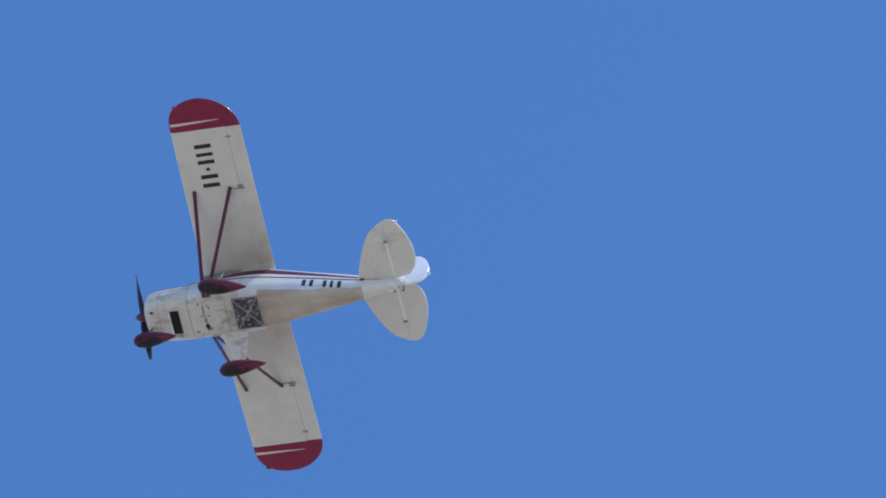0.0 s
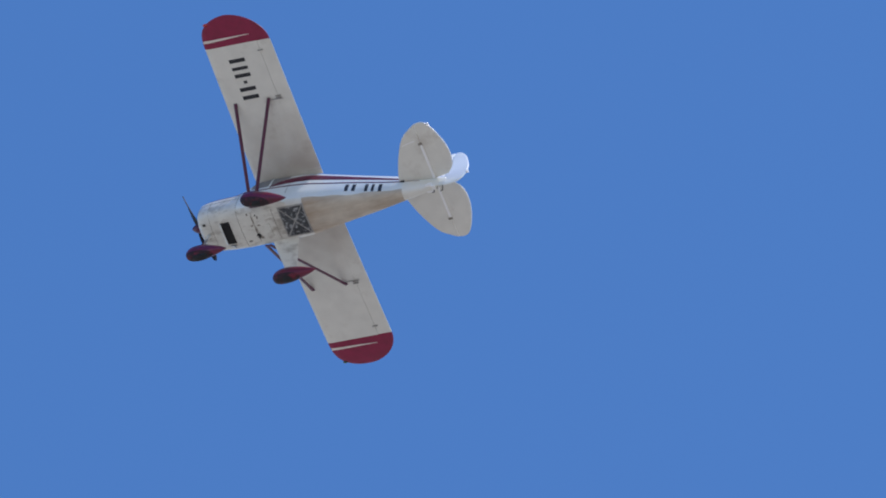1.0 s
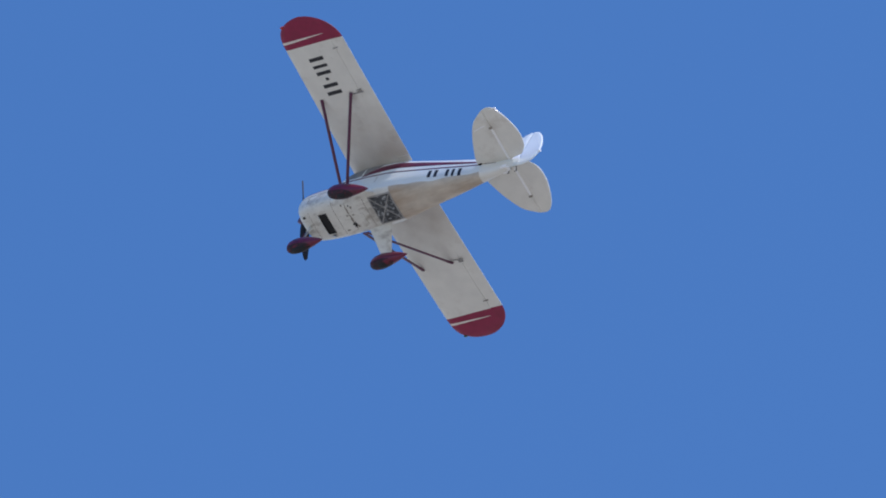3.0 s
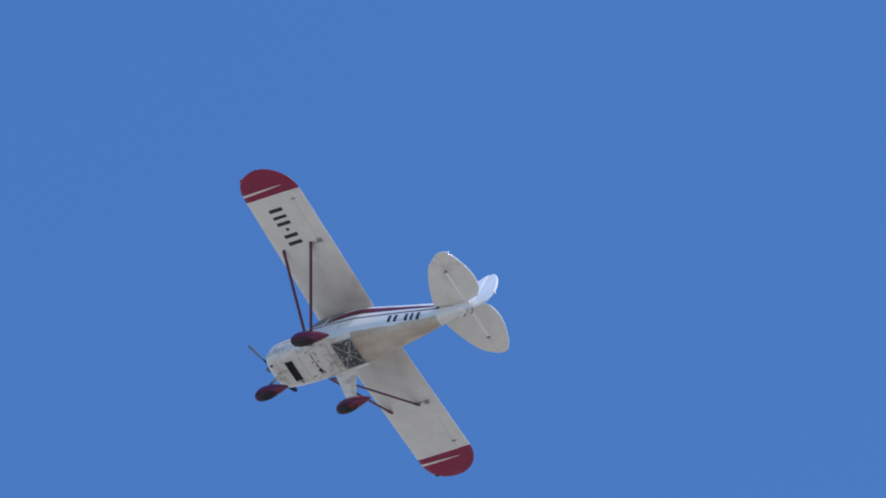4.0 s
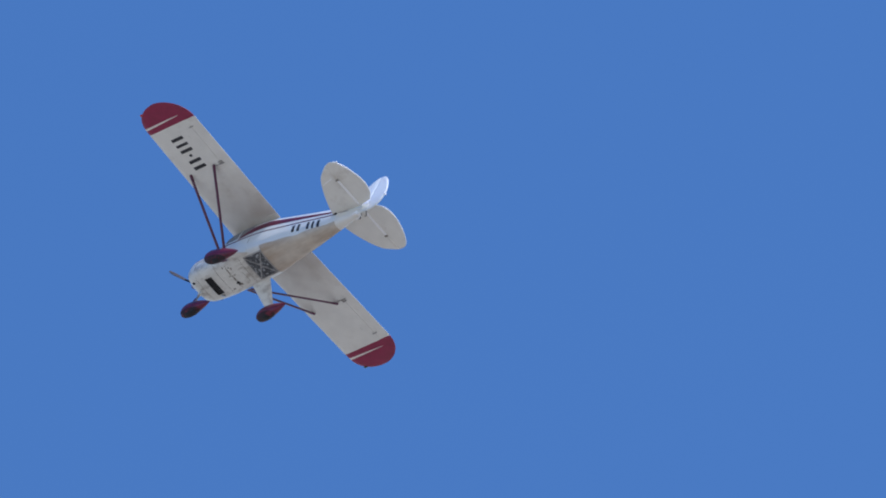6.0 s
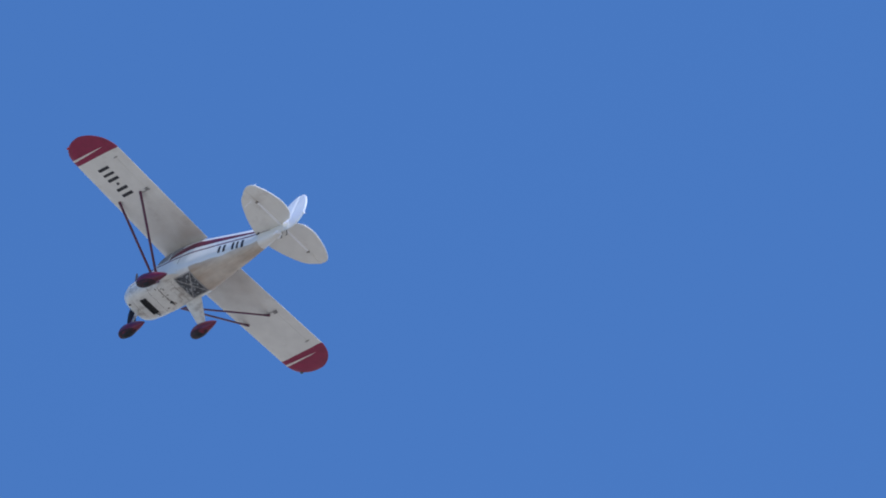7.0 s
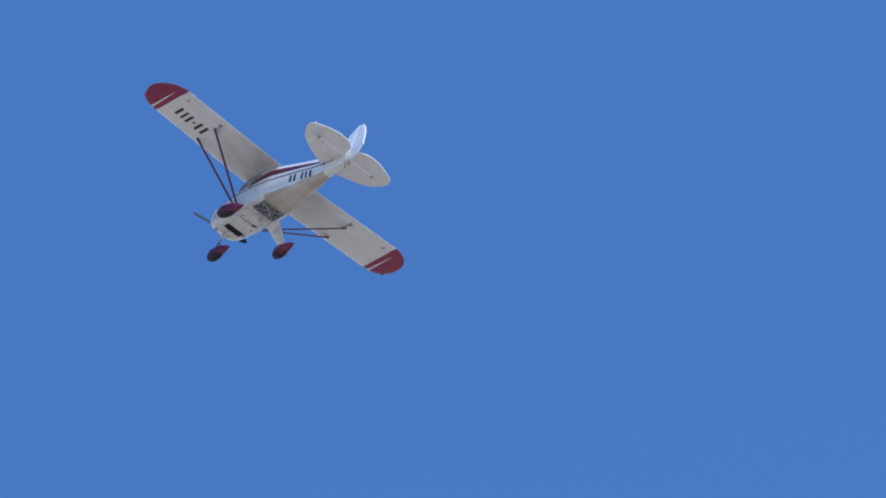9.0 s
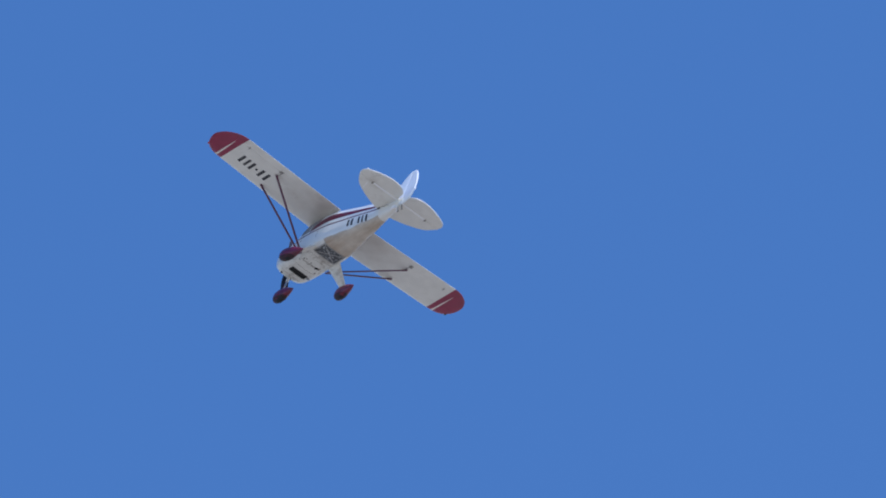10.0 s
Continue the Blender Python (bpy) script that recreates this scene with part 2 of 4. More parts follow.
def loft(bm, rings, cap=True, closed=True):
    made = [[bm.verts.new(p) for p in ring] for ring in rings]
    n = len(rings[0])
    for a, b in zip(made, made[1:]):
        for i in range(n if closed else n - 1):
            j = (i + 1) % n
            bm.faces.new((a[i], a[j], b[j], b[i]))
    if cap:
        bm.faces.new(made[0])
        bm.faces.new(made[-1])
    return bm


def tube(bm, a, b, wide, thick=None, ends=(1.0, 1.0), along=(1, 0, 0), n=12):
    """A streamlined bar from a to b: an ellipse of half axes wide (towards along) and thick."""
    a, b = Vector(a), Vector(b)
    thick = thick or wide
    d = (b - a).normalized()
    u = Vector(along) - d * d.dot(Vector(along))
    u.normalize()
    v = d.cross(u)
    rings = []
    for p, k in ((a, ends[0]), (b, ends[1])):
        rings.append([p + (u * math.cos(2 * math.pi * i / n) * wide + v * math.sin(2 * math.pi * i / n) * thick) * k for i in range(n)])
    return loft(bm, rings)


def box(bm, lo, hi):
    x0, y0, z0 = lo
    x1, y1, z1 = hi
    return loft(bm, [[(x0, y0, z), (x1, y0, z), (x1, y1, z), (x0, y1, z)] for z in (z0, z1)])


def spline(rows, x):
    """Smooth interpolation in a table of rows whose first column is x, ascending."""
    rows = sorted(rows)
    xs = [r[0] for r in rows]
    x = min(max(x, xs[0]), xs[-1])
    i = max(k for k in range(len(xs) - 1) if xs[k] <= x + 1e-9)
    u = (x - xs[i]) / (xs[i + 1] - xs[i])
    out = []
    for c in range(1, len(rows[0])):
        p1, p2 = rows[i][c], rows[i + 1][c]
        h = xs[i + 1] - xs[i]
        m1 = (p2 - rows[i - 1][c]) / (xs[i + 1] - xs[i - 1]) if i > 0 else (p2 - p1) / h
        m2 = (rows[i + 2][c] - p1) / (xs[i + 2] - xs[i]) if i + 2 < len(xs) else (p2 - p1) / h
        out.append((2 * u**3 - 3 * u**2 + 1) * p1 + (u**3 - 2 * u**2 + u) * h * m1 + (-2 * u**3 + 3 * u**2) * p2 + (u**3 - u**2) * h * m2)
    return out


# ---- ground ----
def build_ground():
    bm = bmesh.new()
    n, reach = 24, 4500.0
    grid = [[bm.verts.new((reach * (2 * i / n - 1), reach * (2 * j / n - 1), 0)) for i in range(n + 1)] for j in range(n + 1)]
    for j in range(n):
        for i in range(n):
            bm.faces.new((grid[j][i], grid[j][i + 1], grid[j + 1][i + 1], grid[j + 1][i]))
    ob = part("ground", bm, GRASS, None)
    tagged(ob, "dry grassland around the airfield", "ground", kind="structure")


# ---- aeroplane: x forward, y to its left side, z up, origin at the wing's leading edge ----
# station, half width, belly, top, squareness
SECTIONS = [(-4.42, 0.035, -0.60, -0.34, 2.2), (-4.10, 0.085, -0.69, -0.29, 2.8), (-3.70, 0.15, -0.79, -0.23, 2.7), (-3.20, 0.235, -0.89, -0.16, 2.9),
            (-2.50, 0.345, -0.98, -0.05, 3.2), (-1.75, 0.455, -1.05, 0.09, 3.7), (-1.30, 0.52, -1.08, 0.16, 4.6), (-0.80, 0.55, -1.09, 0.18, 4.6),
            (-0.35, 0.555, -1.10, 0.17, 4.6), (-0.05, 0.555, -1.11, 0.06, 4.4), (0.12, 0.55, -1.12, -0.14, 4.2), (0.28, 0.545, -1.12, -0.33, 4.0),
            (0.60, 0.535, -1.13, -0.37, 3.8), (0.92, 0.51, -1.12, -0.39, 3.6), (1.09, 0.475, -1.085, -0.41, 3.3), (1.17, 0.43, -1.04, -0.44, 3.0), (1.215, 0.33, -0.97, -0.50, 2.6)]
HUB = Vector((1.33, 0.0, -0.73))
DIHEDRAL = 0.033


def section(x, n=40):
    w, zb, zt, sq = spline(SECTIONS, x)
    zc, h = (zb + zt) / 2, (zt - zb) / 2
    ring = []
    for i in range(n):
        a = 2 * math.pi * (i + 0.5) / n
        c, s = math.cos(a), math.sin(a)
        e = sq if s < 0 else min(sq, 3.0)
        k = (abs(c) ** e + abs(s) ** e) ** (-1 / e)
        ring.append(Vector((x, w * c * k, zc + h * s * k)))
    return ring


def skin_y(x, z):
    """Half width of the fuselage at a station and height."""
    w, zb, zt, sq = spline(SECTIONS, x)
    zc, h = (zb + zt) / 2, (zt - zb) / 2
    v = min(abs((z - zc) / h), 0.999)
    e = sq if z < zc else min(sq, 3.0)
    return w * (1 - v**e) ** (1 / e)


def belly_z(x, y):
    w, zb, zt, sq = spline(SECTIONS, x)
    zc, h = (zb + zt) / 2, (zt - zb) / 2
    v = min(abs(y / w), 0.999)
    return zc - h * (1 - v**sq) ** (1 / sq)


def side_patch(bm, side, xs, low, high, proud=0.004, deep=0.02, steps=4):
    """A strip that hugs the fuselage's side between two heights given as functions of the station."""
    rings = []
    for x in xs:
        zs = [low(x) + (high(x) - low(x)) * k / steps for k in range(steps + 1)]
        out = [Vector((x, side * (skin_y(x, z) + proud), z)) for z in zs]
        inn = [Vector((x, side * (skin_y(x, z) - deep), z)) for z in reversed(zs)]
        rings.append(out + inn)
    return loft(bm, rings)


def belly_patch(bm, xs, y0, y1, proud=0.004, deep=0.015, steps=8):
    rings = []
    for x in xs:
        ys = [y0 + (y1 - y0) * k / steps for k in range(steps + 1)]
        rings.append([Vector((x, y, belly_z(x, y) - proud)) for y in ys] + [Vector((x, y, belly_z(x, y) + deep)) for y in reversed(ys)])
    return loft(bm, rings)


def steps(a, b, n):
    return [a + (b - a) * k / n for k in range(n + 1)]


def build_fuselage(plane):
    bm = bmesh.new()
    loft(bm, [section(x) for x in steps(0.20, -4.42, 60)])
    body = part("fuselage", bm, FUSELAGE, plane, "white fabric fuselage with slab sides")
    # belly skins wrap round the lower corners: oil-stained aft of the cabin, grubby cream below it
    for a, b, n, mat, label in ((-1.335, -4.30, 30, BELLY, "oil-stained cream belly fabric"), (0.195, -1.33, 16, COWL, "grubby cream cabin belly skin")):
        bm = bmesh.new()
        rings = []
        for x in steps(a, b, n):
            w, zb, zt, sq = spline(SECTIONS, x)
            zc, h = (zb + zt) / 2, (zt - zb) / 2
            under = []
            wander = 5.0 * noise.noise((x * 2.3, 0.0, 4.0)) if mat is BELLY else 0.0   # the dirt's uneven upper edge
            for k in steps(radians(223 + wander), radians(317 - wander), 20):
                c, q = math.cos(k), math.sin(k)
                m = (abs(c) ** sq + abs(q) ** sq) ** (-1 / sq)
                under.append(Vector((x, w * c * m, zc + h * q * m)))
            rings.append([v + Vector((0, 0.004 * v.y / w, -0.004)) for v in under] + [v + Vector((0, -0.014 * v.y / w, 0.012)) for v in reversed(under)])
        loft(bm, rings)
        part("belly_skin", bm, mat, body, label)
    # stern below the tailplane: its shade on the white sides, coloured cream
    bm = bmesh.new()
    rings = []
    for x in steps(-3.52, -4.30, 10):
        w, zb, zt, sq = spline(SECTIONS, x)
        zc, h = (zb + zt) / 2, (zt - zb) / 2
        under = []
        for k in steps(radians(182), radians(358), 28):
            c, q = math.cos(k), math.sin(k)
            m = (abs(c) ** sq + abs(q) ** sq) ** (-1 / sq)
            under.append(Vector((0, w * c * m, h * q * m)))
        rings.append([Vector((x, v.y * (1 + 0.006 / w), zc + v.z * (1 + 0.006 / h))) for v in under] + [Vector((x, v.y * 0.9, zc + v.z * 0.95)) for v in reversed(under)])
    loft(bm, rings)
    part("stern_skin", bm, FABRIC, body, "stern skin in cream for the tailplane's shade")
    # maroon stripes along each side
    top = lambda x: spline([(-3.85, -0.435), (-3.3, -0.40), (-2.4, -0.285), (-1.7, -0.185), (-1.3, -0.15), (-0.8, -0.24), (-0.45, -0.44)], x)[0]
    low = lambda x: spline([(-3.85, -0.445), (-3.3, -0.455), (-2.4, -0.405), (-1.7, -0.37), (-1.3, -0.37), (-0.8, -0.42), (-0.45, -0.47)], x)[0]
    thin = lambda x: spline([(-3.85, -0.49), (-3.2, -0.525), (-2.4, -0.51), (-1.7, -0.50), (-1.0, -0.50), (-0.3, -0.50), (0.2, -0.50), (1.1, -0.55)], x)[0]
    for side in (1, -1):
        part("red_stripe", side_patch(bmesh.new(), side, steps(-0.45, -3.85, 30), low, top), STRIPE, body, "tapering maroon side stripe")
        part("pinstripe", side_patch(bmesh.new(), side, steps(0.19, -3.85, 36), lambda x: thin(x) - 0.035, thin, steps=2), STRUT_RED, body, "thin maroon line under the stripe")
        glass_low = lambda x: spline([(-1.30, -0.10), (-0.8, -0.21), (-0.5, -0.40), (0.2, -0.44)], x)[0]
        glass_top = lambda x: spline([(-1.30, -0.06), (-1.1, 0.0), (-0.1, -0.03), (0.05, -0.17), (0.2, -0.36)], x)[0]
        for a, b in ((-0.02, -0.42), (-0.47, -0.85)):
            part("side_window", side_patch(bmesh.new(), side, steps(a, b, 10), glass_low, glass_top, proud=0.005), GLASS, body, "dark side window under the wing")
        # door outline
        for x in (-0.10, -0.92):
            part("door_seam", side_patch(bmesh.new(), side, [x - 0.005, x + 0.005], lambda q: -0.96, glass_low, proud=0.003), SEAM, body)
    # windscreen
    bm = bmesh.new()
    rings = []
    for x in steps(0.25, -0.10, 8):
        ring = [p for p in section(x, 60) if p.z > spline(SECTIONS, x)[2] - 0.17]
        ring = sorted(ring, key=lambda p: p.y)[:]
        w = ring[-1].y
        ys = steps(-w, w, 16)
        zt, zb = spline(SECTIONS, x)[2], spline(SECTIONS, x)[1]
        e, ww, h = 3.0, spline(SECTIONS, x)[0], (zt - zb) / 2
        top_ring = [Vector((x + 0.012, y, (zt + zb) / 2 + h * (1 - min(abs(y / ww), 0.999) ** e) ** (1 / e) + 0.006)) for y in ys]
        rings.append(top_ring + [p - Vector((0.03, 0, 0.02)) for p in reversed(top_ring)])
    loft(bm, rings)
    part("windscreen", bm, GLASS, body, "dark curved windscreen")
    return body


def build_belly_window(plane):
    x0, x1, half = -0.78, -1.32, 0.345
    frame_ob = None
    bm = bmesh.new()
    belly_patch(bm, steps(x0, x1, 8), -half, half, proud=0.006)
    frame_ob = part("belly_window", bm, PANEL, plane, "dirty clear belly panel with crossed tubes behind it")
    rim = 0.03
    for a, b, c, d in ((x0 + rim, x0, -half - rim, half + rim), (x1, x1 - rim, -half - rim, half + rim), (x0, x1, half, half + rim), (x0, x1, -half - rim, -half)):
        part("rim", belly_patch(bmesh.new(), steps(a, b, 6), c, d, proud=0.014), FRAME, frame_ob)
    for s in (1, -1):
        bm = bmesh.new()
        tube(bm, (x0, s * half, belly_z(x0, 0) - 0.008), (x1, -s * half, belly_z(x1, 0) - 0.008), 0.014, 0.009, along=(0, 1, 0), n=8)
        part("cross_tube", bm, FRAME, frame_ob)


def build_cowl(plane):
    bm = bmesh.new()
    xs = steps(0.21, 1.05, 14) + [1.09, 1.12, 1.15, 1.175, 1.20, 1.215]
    loft(bm, [section(x) for x in xs])
    cowl = part("engine_cowl", bm, COWL, plane, "white rounded engine cowl with grimy underside")
    # cooling outlet, a dark slot with a lip
    part("cooling_outlet", belly_patch(bmesh.new(), steps(0.63, 0.42, 3), -0.285, 0.255, proud=0.005), BLACK, cowl, "black cooling-air outlet")
    bm = bmesh.new()
    rings = []
    for x, drop in ((0.67, 0.004), (0.605, 0.05), (0.600, 0.045), (0.66, -0.01)):
        rings.append([Vector((x, y, belly_z(x, y) - drop)) for y in steps(-0.285, 0.255, 8)])
    loft(bm, rings, cap=False, closed=False)
    part("outlet_lip", bm, COWL, cowl)
    # joints of the cowl panels
    for x in (0.205, 0.86):
        part("cowl_joint", belly_patch(bmesh.new(), [x - 0.003, x + 0.003], -0.46, 0.46, proud=0.003), SEAM, cowl)
        for side in (1, -1):
            part("cowl_joint", side_patch(bmesh.new(), side, [x - 0.005, x + 0.005], lambda q: -1.0, lambda q: -0.55, proud=0.003), SEAM, cowl)
    for side in (1, -1):
        part("cowl_joint", side_patch(bmesh.new(), side, steps(1.10, 0.21, 8), lambda q: -0.712, lambda q: -0.70, proud=0.003, steps=1), SEAM, cowl)
        part("cowl_line", side_patch(bmesh.new(), side, steps(1.06, 0.2, 10), lambda q: spline([(0.2, -0.50), (1.1, -0.55)], q)[0] - 0.028, lambda q: spline([(0.2, -0.50), (1.1, -0.55)], q)[0], steps=2), RED, cowl, "thin maroon line")
        # intake openings beside the hub
        bm = bmesh.new()
        ring = [Vector((0, side * 0.20 + 0.10 * math.cos(a), -0.66 + 0.075 * math.sin(a))) for a in steps(0, 2 * math.pi * 15 / 16, 15)]
        loft(bm, [[p + Vector((1.222, 0, 0)) for p in ring], [p + Vector((1.17, 0, 0)) for p in ring]])
        part("air_intake", bm, BLACK, cowl, "dark oval air intake")
        bm = bmesh.new()
        tube(bm, (0.60, side * 0.33, belly_z(0.6, 0.33) + 0.03), (0.44, side * 0.35, belly_z(0.5, 0.33) - 0.05), 0.026, n=12)
        if side < 0:
            part("exhaust_pipe", bm, STEEL, cowl, "short dull exhaust pipe")
        else:
            bm.free()
    bm = bmesh.new()
    box(bm, (0.98, 0.24, -1.125), (1.03, 0.28, -1.05))
    part("drain", bm, BLACK, cowl)
    return cowl


def build_propeller(plane):
    bm = bmesh.new()
    rings = []
    for x, r in ((-0.07, 0.115), (-0.03, 0.118), (0.02, 0.11), (0.07, 0.09), (0.12, 0.062), (0.155, 0.032), (0.17, 0.008)):
        rings.append([Vector((x, r * math.cos(a), r * math.sin(a))) for a in steps(0, 2 * math.pi * 19 / 20, 19)])
    loft(bm, rings)
    prop = part("propeller", bm, STRUT_RED, plane, "two-bladed propeller with a dark red spinner")
    prop.location = HUB
    for side in (1, -1):
        bm = bmesh.new()
        rings = []
        for r in steps(0.06, 0.93, 18):
            u = r / 0.93
            chord = 0.048 + 0.058 * math.sin(math.pi * min(u, 0.96) ** 0.85)
            if u > 0.93:
                chord *= math.sqrt(max(0.02, 1 - ((u - 0.93) / 0.07) ** 2))
            thick = 0.028 * (1 - 0.75 * u)
            twist = radians(62 - 44 * u)
            ring = []
            for k in range(12):
                a = 2 * math.pi * k / 12
                q, h = chord * math.cos(a), thick * math.sin(a)
                # chord runs across the disc, turned towards the flight direction by the twist
                ring.append(Vector((q * math.sin(twist) + h * math.cos(twist), side * r, side * (q * math.cos(twist) - h * math.sin(twist)))))
            rings.append(ring)
        loft(bm, rings)
        part("blade", bm, BLADE, prop, "slim black-backed propeller blade")
    return prop


def wing_edges(y):
    """Leading and trailing edge stations at a half-span."""
    lead = 0.055 - 0.045 * y / 3.78
    trail = -1.522
    if y <= 3.74:
        return lead, trail
    s = min((y - 3.74) / 0.735, 0.999)
    mid = -0.695
    return mid + (lead - mid) * (1 - s**3.3) ** 0.5, mid + (trail - mid) * (1 - s**2.1) ** 0.56


def wing_ring(side, y, a, b, n=14):
    """Closed section of the wing between the chord fractions a and b."""
    lead, trail = wing_edges(y)
    chord = lead - trail
    k = chord / 1.56
    us = [a + (b - a) * (1 - math.cos(math.pi * i / n)) / 2 for i in range(n + 1)]

    def surface(u, up):
        t = 0.60 * (0.2969 * math.sqrt(u) - 0.126 * u - 0.3516 * u * u + 0.2843 * u**3 - 0.1036 * u**4)
        c = 0.042 / 0.16 * (0.8 * u - u * u) if u < 0.4 else 0.042 / 0.36 * (0.2 + 0.8 * u - u * u)
        return 1.56 * (c + (t if up else -t)) + 0.012

    base = DIHEDRAL * y
    ring = []
    for up, seq in ((True, us), (False, list(reversed(us)))):
        for u in seq:
            z = surface(u, up)
            if abs(u - 1) < 1e-6:
                z += 0.004 if up else -0.004
            ring.append(Vector((lead - u * chord, side * y, base + 0.075 + (z - 0.06) * k)))
    return ring


def build_wing(plane, side):
    hinge = 0.79
    name = "wing"
    bm = bmesh.new()
    loft(bm, [wing_ring(side, y, 0, hinge) for y in steps(0.40, 3.78, 20)])
    wing = part(name, bm, WING, plane, "cream fabric-covered wing seen from below")
    for nm, y0, y1, lab in (("flap", 0.56, 2.2185, "cream fabric flap at the trailing edge"), ("aileron", 2.22, 3.77, "cream fabric aileron at the trailing edge")):
        bm = bmesh.new()
        loft(bm, [wing_ring(side, y, hinge + (0.0012 if nm == 'flap' else 0.004), 1, 8) for y in steps(y0, y1, 10)])
        part(nm, bm, WING, wing, lab)
    bm = bmesh.new()
    loft(bm, [wing_ring(side, y, hinge - 0.002, 1, 8) for y in steps(0.40, 0.55, 2)])
    part("root_fillet", bm, WING, wing)
    # maroon tip with a cream line
    bm = bmesh.new()
    ys = [3.78] + [3.74 + 0.735 * math.sin(math.pi / 2 * q) for q in steps(0.06, 0.985, 16)]
    loft(bm, [wing_ring(side, y, 0, 1, 16) for y in ys])
    tip = part("wing_tip", bm, RED, plane, "rounded maroon wing tip")
    bm = bmesh.new()
    rows = []
    for u in steps(0.02, 0.74, 14):
        wide = 0.026 * (1 - ((u - 0.02) / 0.72) ** 1.5) + 0.004
        mid = 3.945 + 0.03 * u
        row = []
        for y in (mid - wide, mid, mid + wide):
            lead, trail = wing_edges(y)
            row.append(wing_low(side, y, u) - Vector((0, 0, 0.004)))
        rows.append(row + [p + Vector((0, 0, 0.012)) for p in reversed(row)])
    loft(bm, rows)
    part("tip_line", bm, CREAM, tip, "tapering cream line across the tip")
    # navigation lamp on the curved leading edge
    bm = bmesh.new()
    rings = []
    for k in steps(-1, 1, 8):
        r = 0.035 * math.sqrt(max(0.02, 1 - k * k))
        rings.append([Vector((-0.20 + 0.06 * k, side * (4.33 + r * math.cos(a)), 0.175 + r * math.sin(a))) for a in steps(0, 2 * math.pi * 9 / 10, 9)])
    loft(bm, rings)
    part("navigation_lamp", bm, LENS_RED if side > 0 else LENS_GREEN, tip)
    # aileron hinge brackets and control horn
    for y, w in ((2.36, 0.022), (2.41, 0.016), (3.55, 0.012)):
        p = wing_low(side, y, hinge)
        bm = bmesh.new()
        box(bm, (p.x - 0.07, p.y - w / 2, p.z - 0.03), (p.x + 0.05, p.y + w / 2, p.z + 0.01))
        part("hinge_bracket", bm, BRACKET, wing, "grimy aileron hinge bracket")
    p = wing_low(side, 2.38, 0.70)
    bm = bmesh.new()
    tube(bm, wing_low(side, 2.34, 0.68) - Vector((0, 0, 0.01)), wing_low(side, 2.34, 0.86) - Vector((0, 0, 0.03)), 0.010, n=8, along=(0, 1, 0))
    part("control_rod", bm, BRACKET, wing)
    # inspection rings
    for y, u in ((1.1, 0.30), (1.7, 0.62), (2.9, 0.30), (3.3, 0.62), (0.9, 0.62)):
        p = wing_low(side, y, u)
        bm = bmesh.new()
        ring = [Vector((0.045 * math.cos(a), 0.045 * math.sin(a), 0)) for a in steps(0, 2 * math.pi * 11 / 12, 11)]
        loft(bm, [[p + q - Vector((0, 0, 0.004)) for q in ring], [p + q + Vector((0, 0, 0.008)) for q in ring]])
        part("inspection_cover", bm, WING, wing)
    return wing


def wing_low(side, y, u):
    ring = wing_ring(side, y, 0, 1, 40)
    lead, trail = wing_edges(y)
    x = lead - u * (lead - trail)
    low = ring[41:]
    p = min(low, key=lambda q: abs(q.x - x))
    return Vector((x, side * y, p.z))


def build_markings(wing, body):
    """Plain bars in place of the painted marks."""
    cells = [(2.445, 2.535), (2.645, 2.735), (2.825, 2.895), (2.985, 3.07), (3.165, 3.24), (3.35, 3.44)]
    for k, (y0, y1) in enumerate(cells):
        a, b = (0.29, 0.525) if k != 2 else (0.385, 0.435)
        bm = bmesh.new()
        loft(bm, [[wing_low(1, y, u) + Vector((0, 0, dz)) for u in steps(a, b, 4) for dz in (-0.004,)] + [wing_low(1, y, u) + Vector((0, 0, 0.01)) for u in reversed(steps(a, b, 4))] for y in (y0, y1)])
        part("marking_bar", bm, MARK, wing, "plain black marking bar")
    for side in (1, -1):
        for a, b in ((-2.25, -2.325), (-2.41, -2.485), (-2.695, -2.765), (-2.845, -2.905), (-3.00, -3.075)):
            mid = lambda x: -0.70 + 0.02 * (x + 2.2)
            part("marking_bar", side_patch(bmesh.new(), side, steps(a, b, 3), lambda x: mid(x) - 0.11, lambda x: mid(x) + 0.10, proud=0.005), MARK, body, "plain black marking bar")


def build_struts(plane, side):
    for x, y, z, low_x in ((-0.20, 2.39, 0.030, -0.19), (-0.985, 2.39, 0.042, -0.27)):
        bm = bmesh.new()
        a, b = Vector((low_x, side * 0.48, -1.09)), Vector((x, side * y, z + 0.03))
        tube(bm, a, b, 0.041, 0.020)
        strut = part("lift_strut", bm, STRUT_RED, plane, "streamlined maroon lift strut")
        bm = bmesh.new()
        d = (b - a).normalized()
        tube(bm, b - d * 0.14, b + d * 0.01, 0.042, 0.026)
        part("strut_fitting", bm, STRUT_RED, strut)


def plate(bm, outline, thick, flat, to):
    """A thin rounded plate: outline in two coordinates, half thickness shrinking towards the rim; to maps (a, b, h) to a place."""
    n = len(outline)
    ca, cb = sum(p[0] for p in outline) / n, sum(p[1] for p in outline) / n
    rings = []
    for k, h in ((1.0, 0.0), (0.985, 0.6), (0.94, 0.9), (flat, 1.0)):
        rings.append((k, h))
    for sgn in (1, -1):
        made = []
        for k, h in rings:
            made.append([bm.verts.new(to(ca + (p[0] - ca) * k, cb + (p[1] - cb) * k, sgn * h * thick)) for p in outline])
        for a, b in zip(made, made[1:]):
            for i in range(n):
                j = (i + 1) % n
                bm.faces.new((a[i], a[j], b[j], b[i]))
        bm.faces.new(made[-1])
    return bm


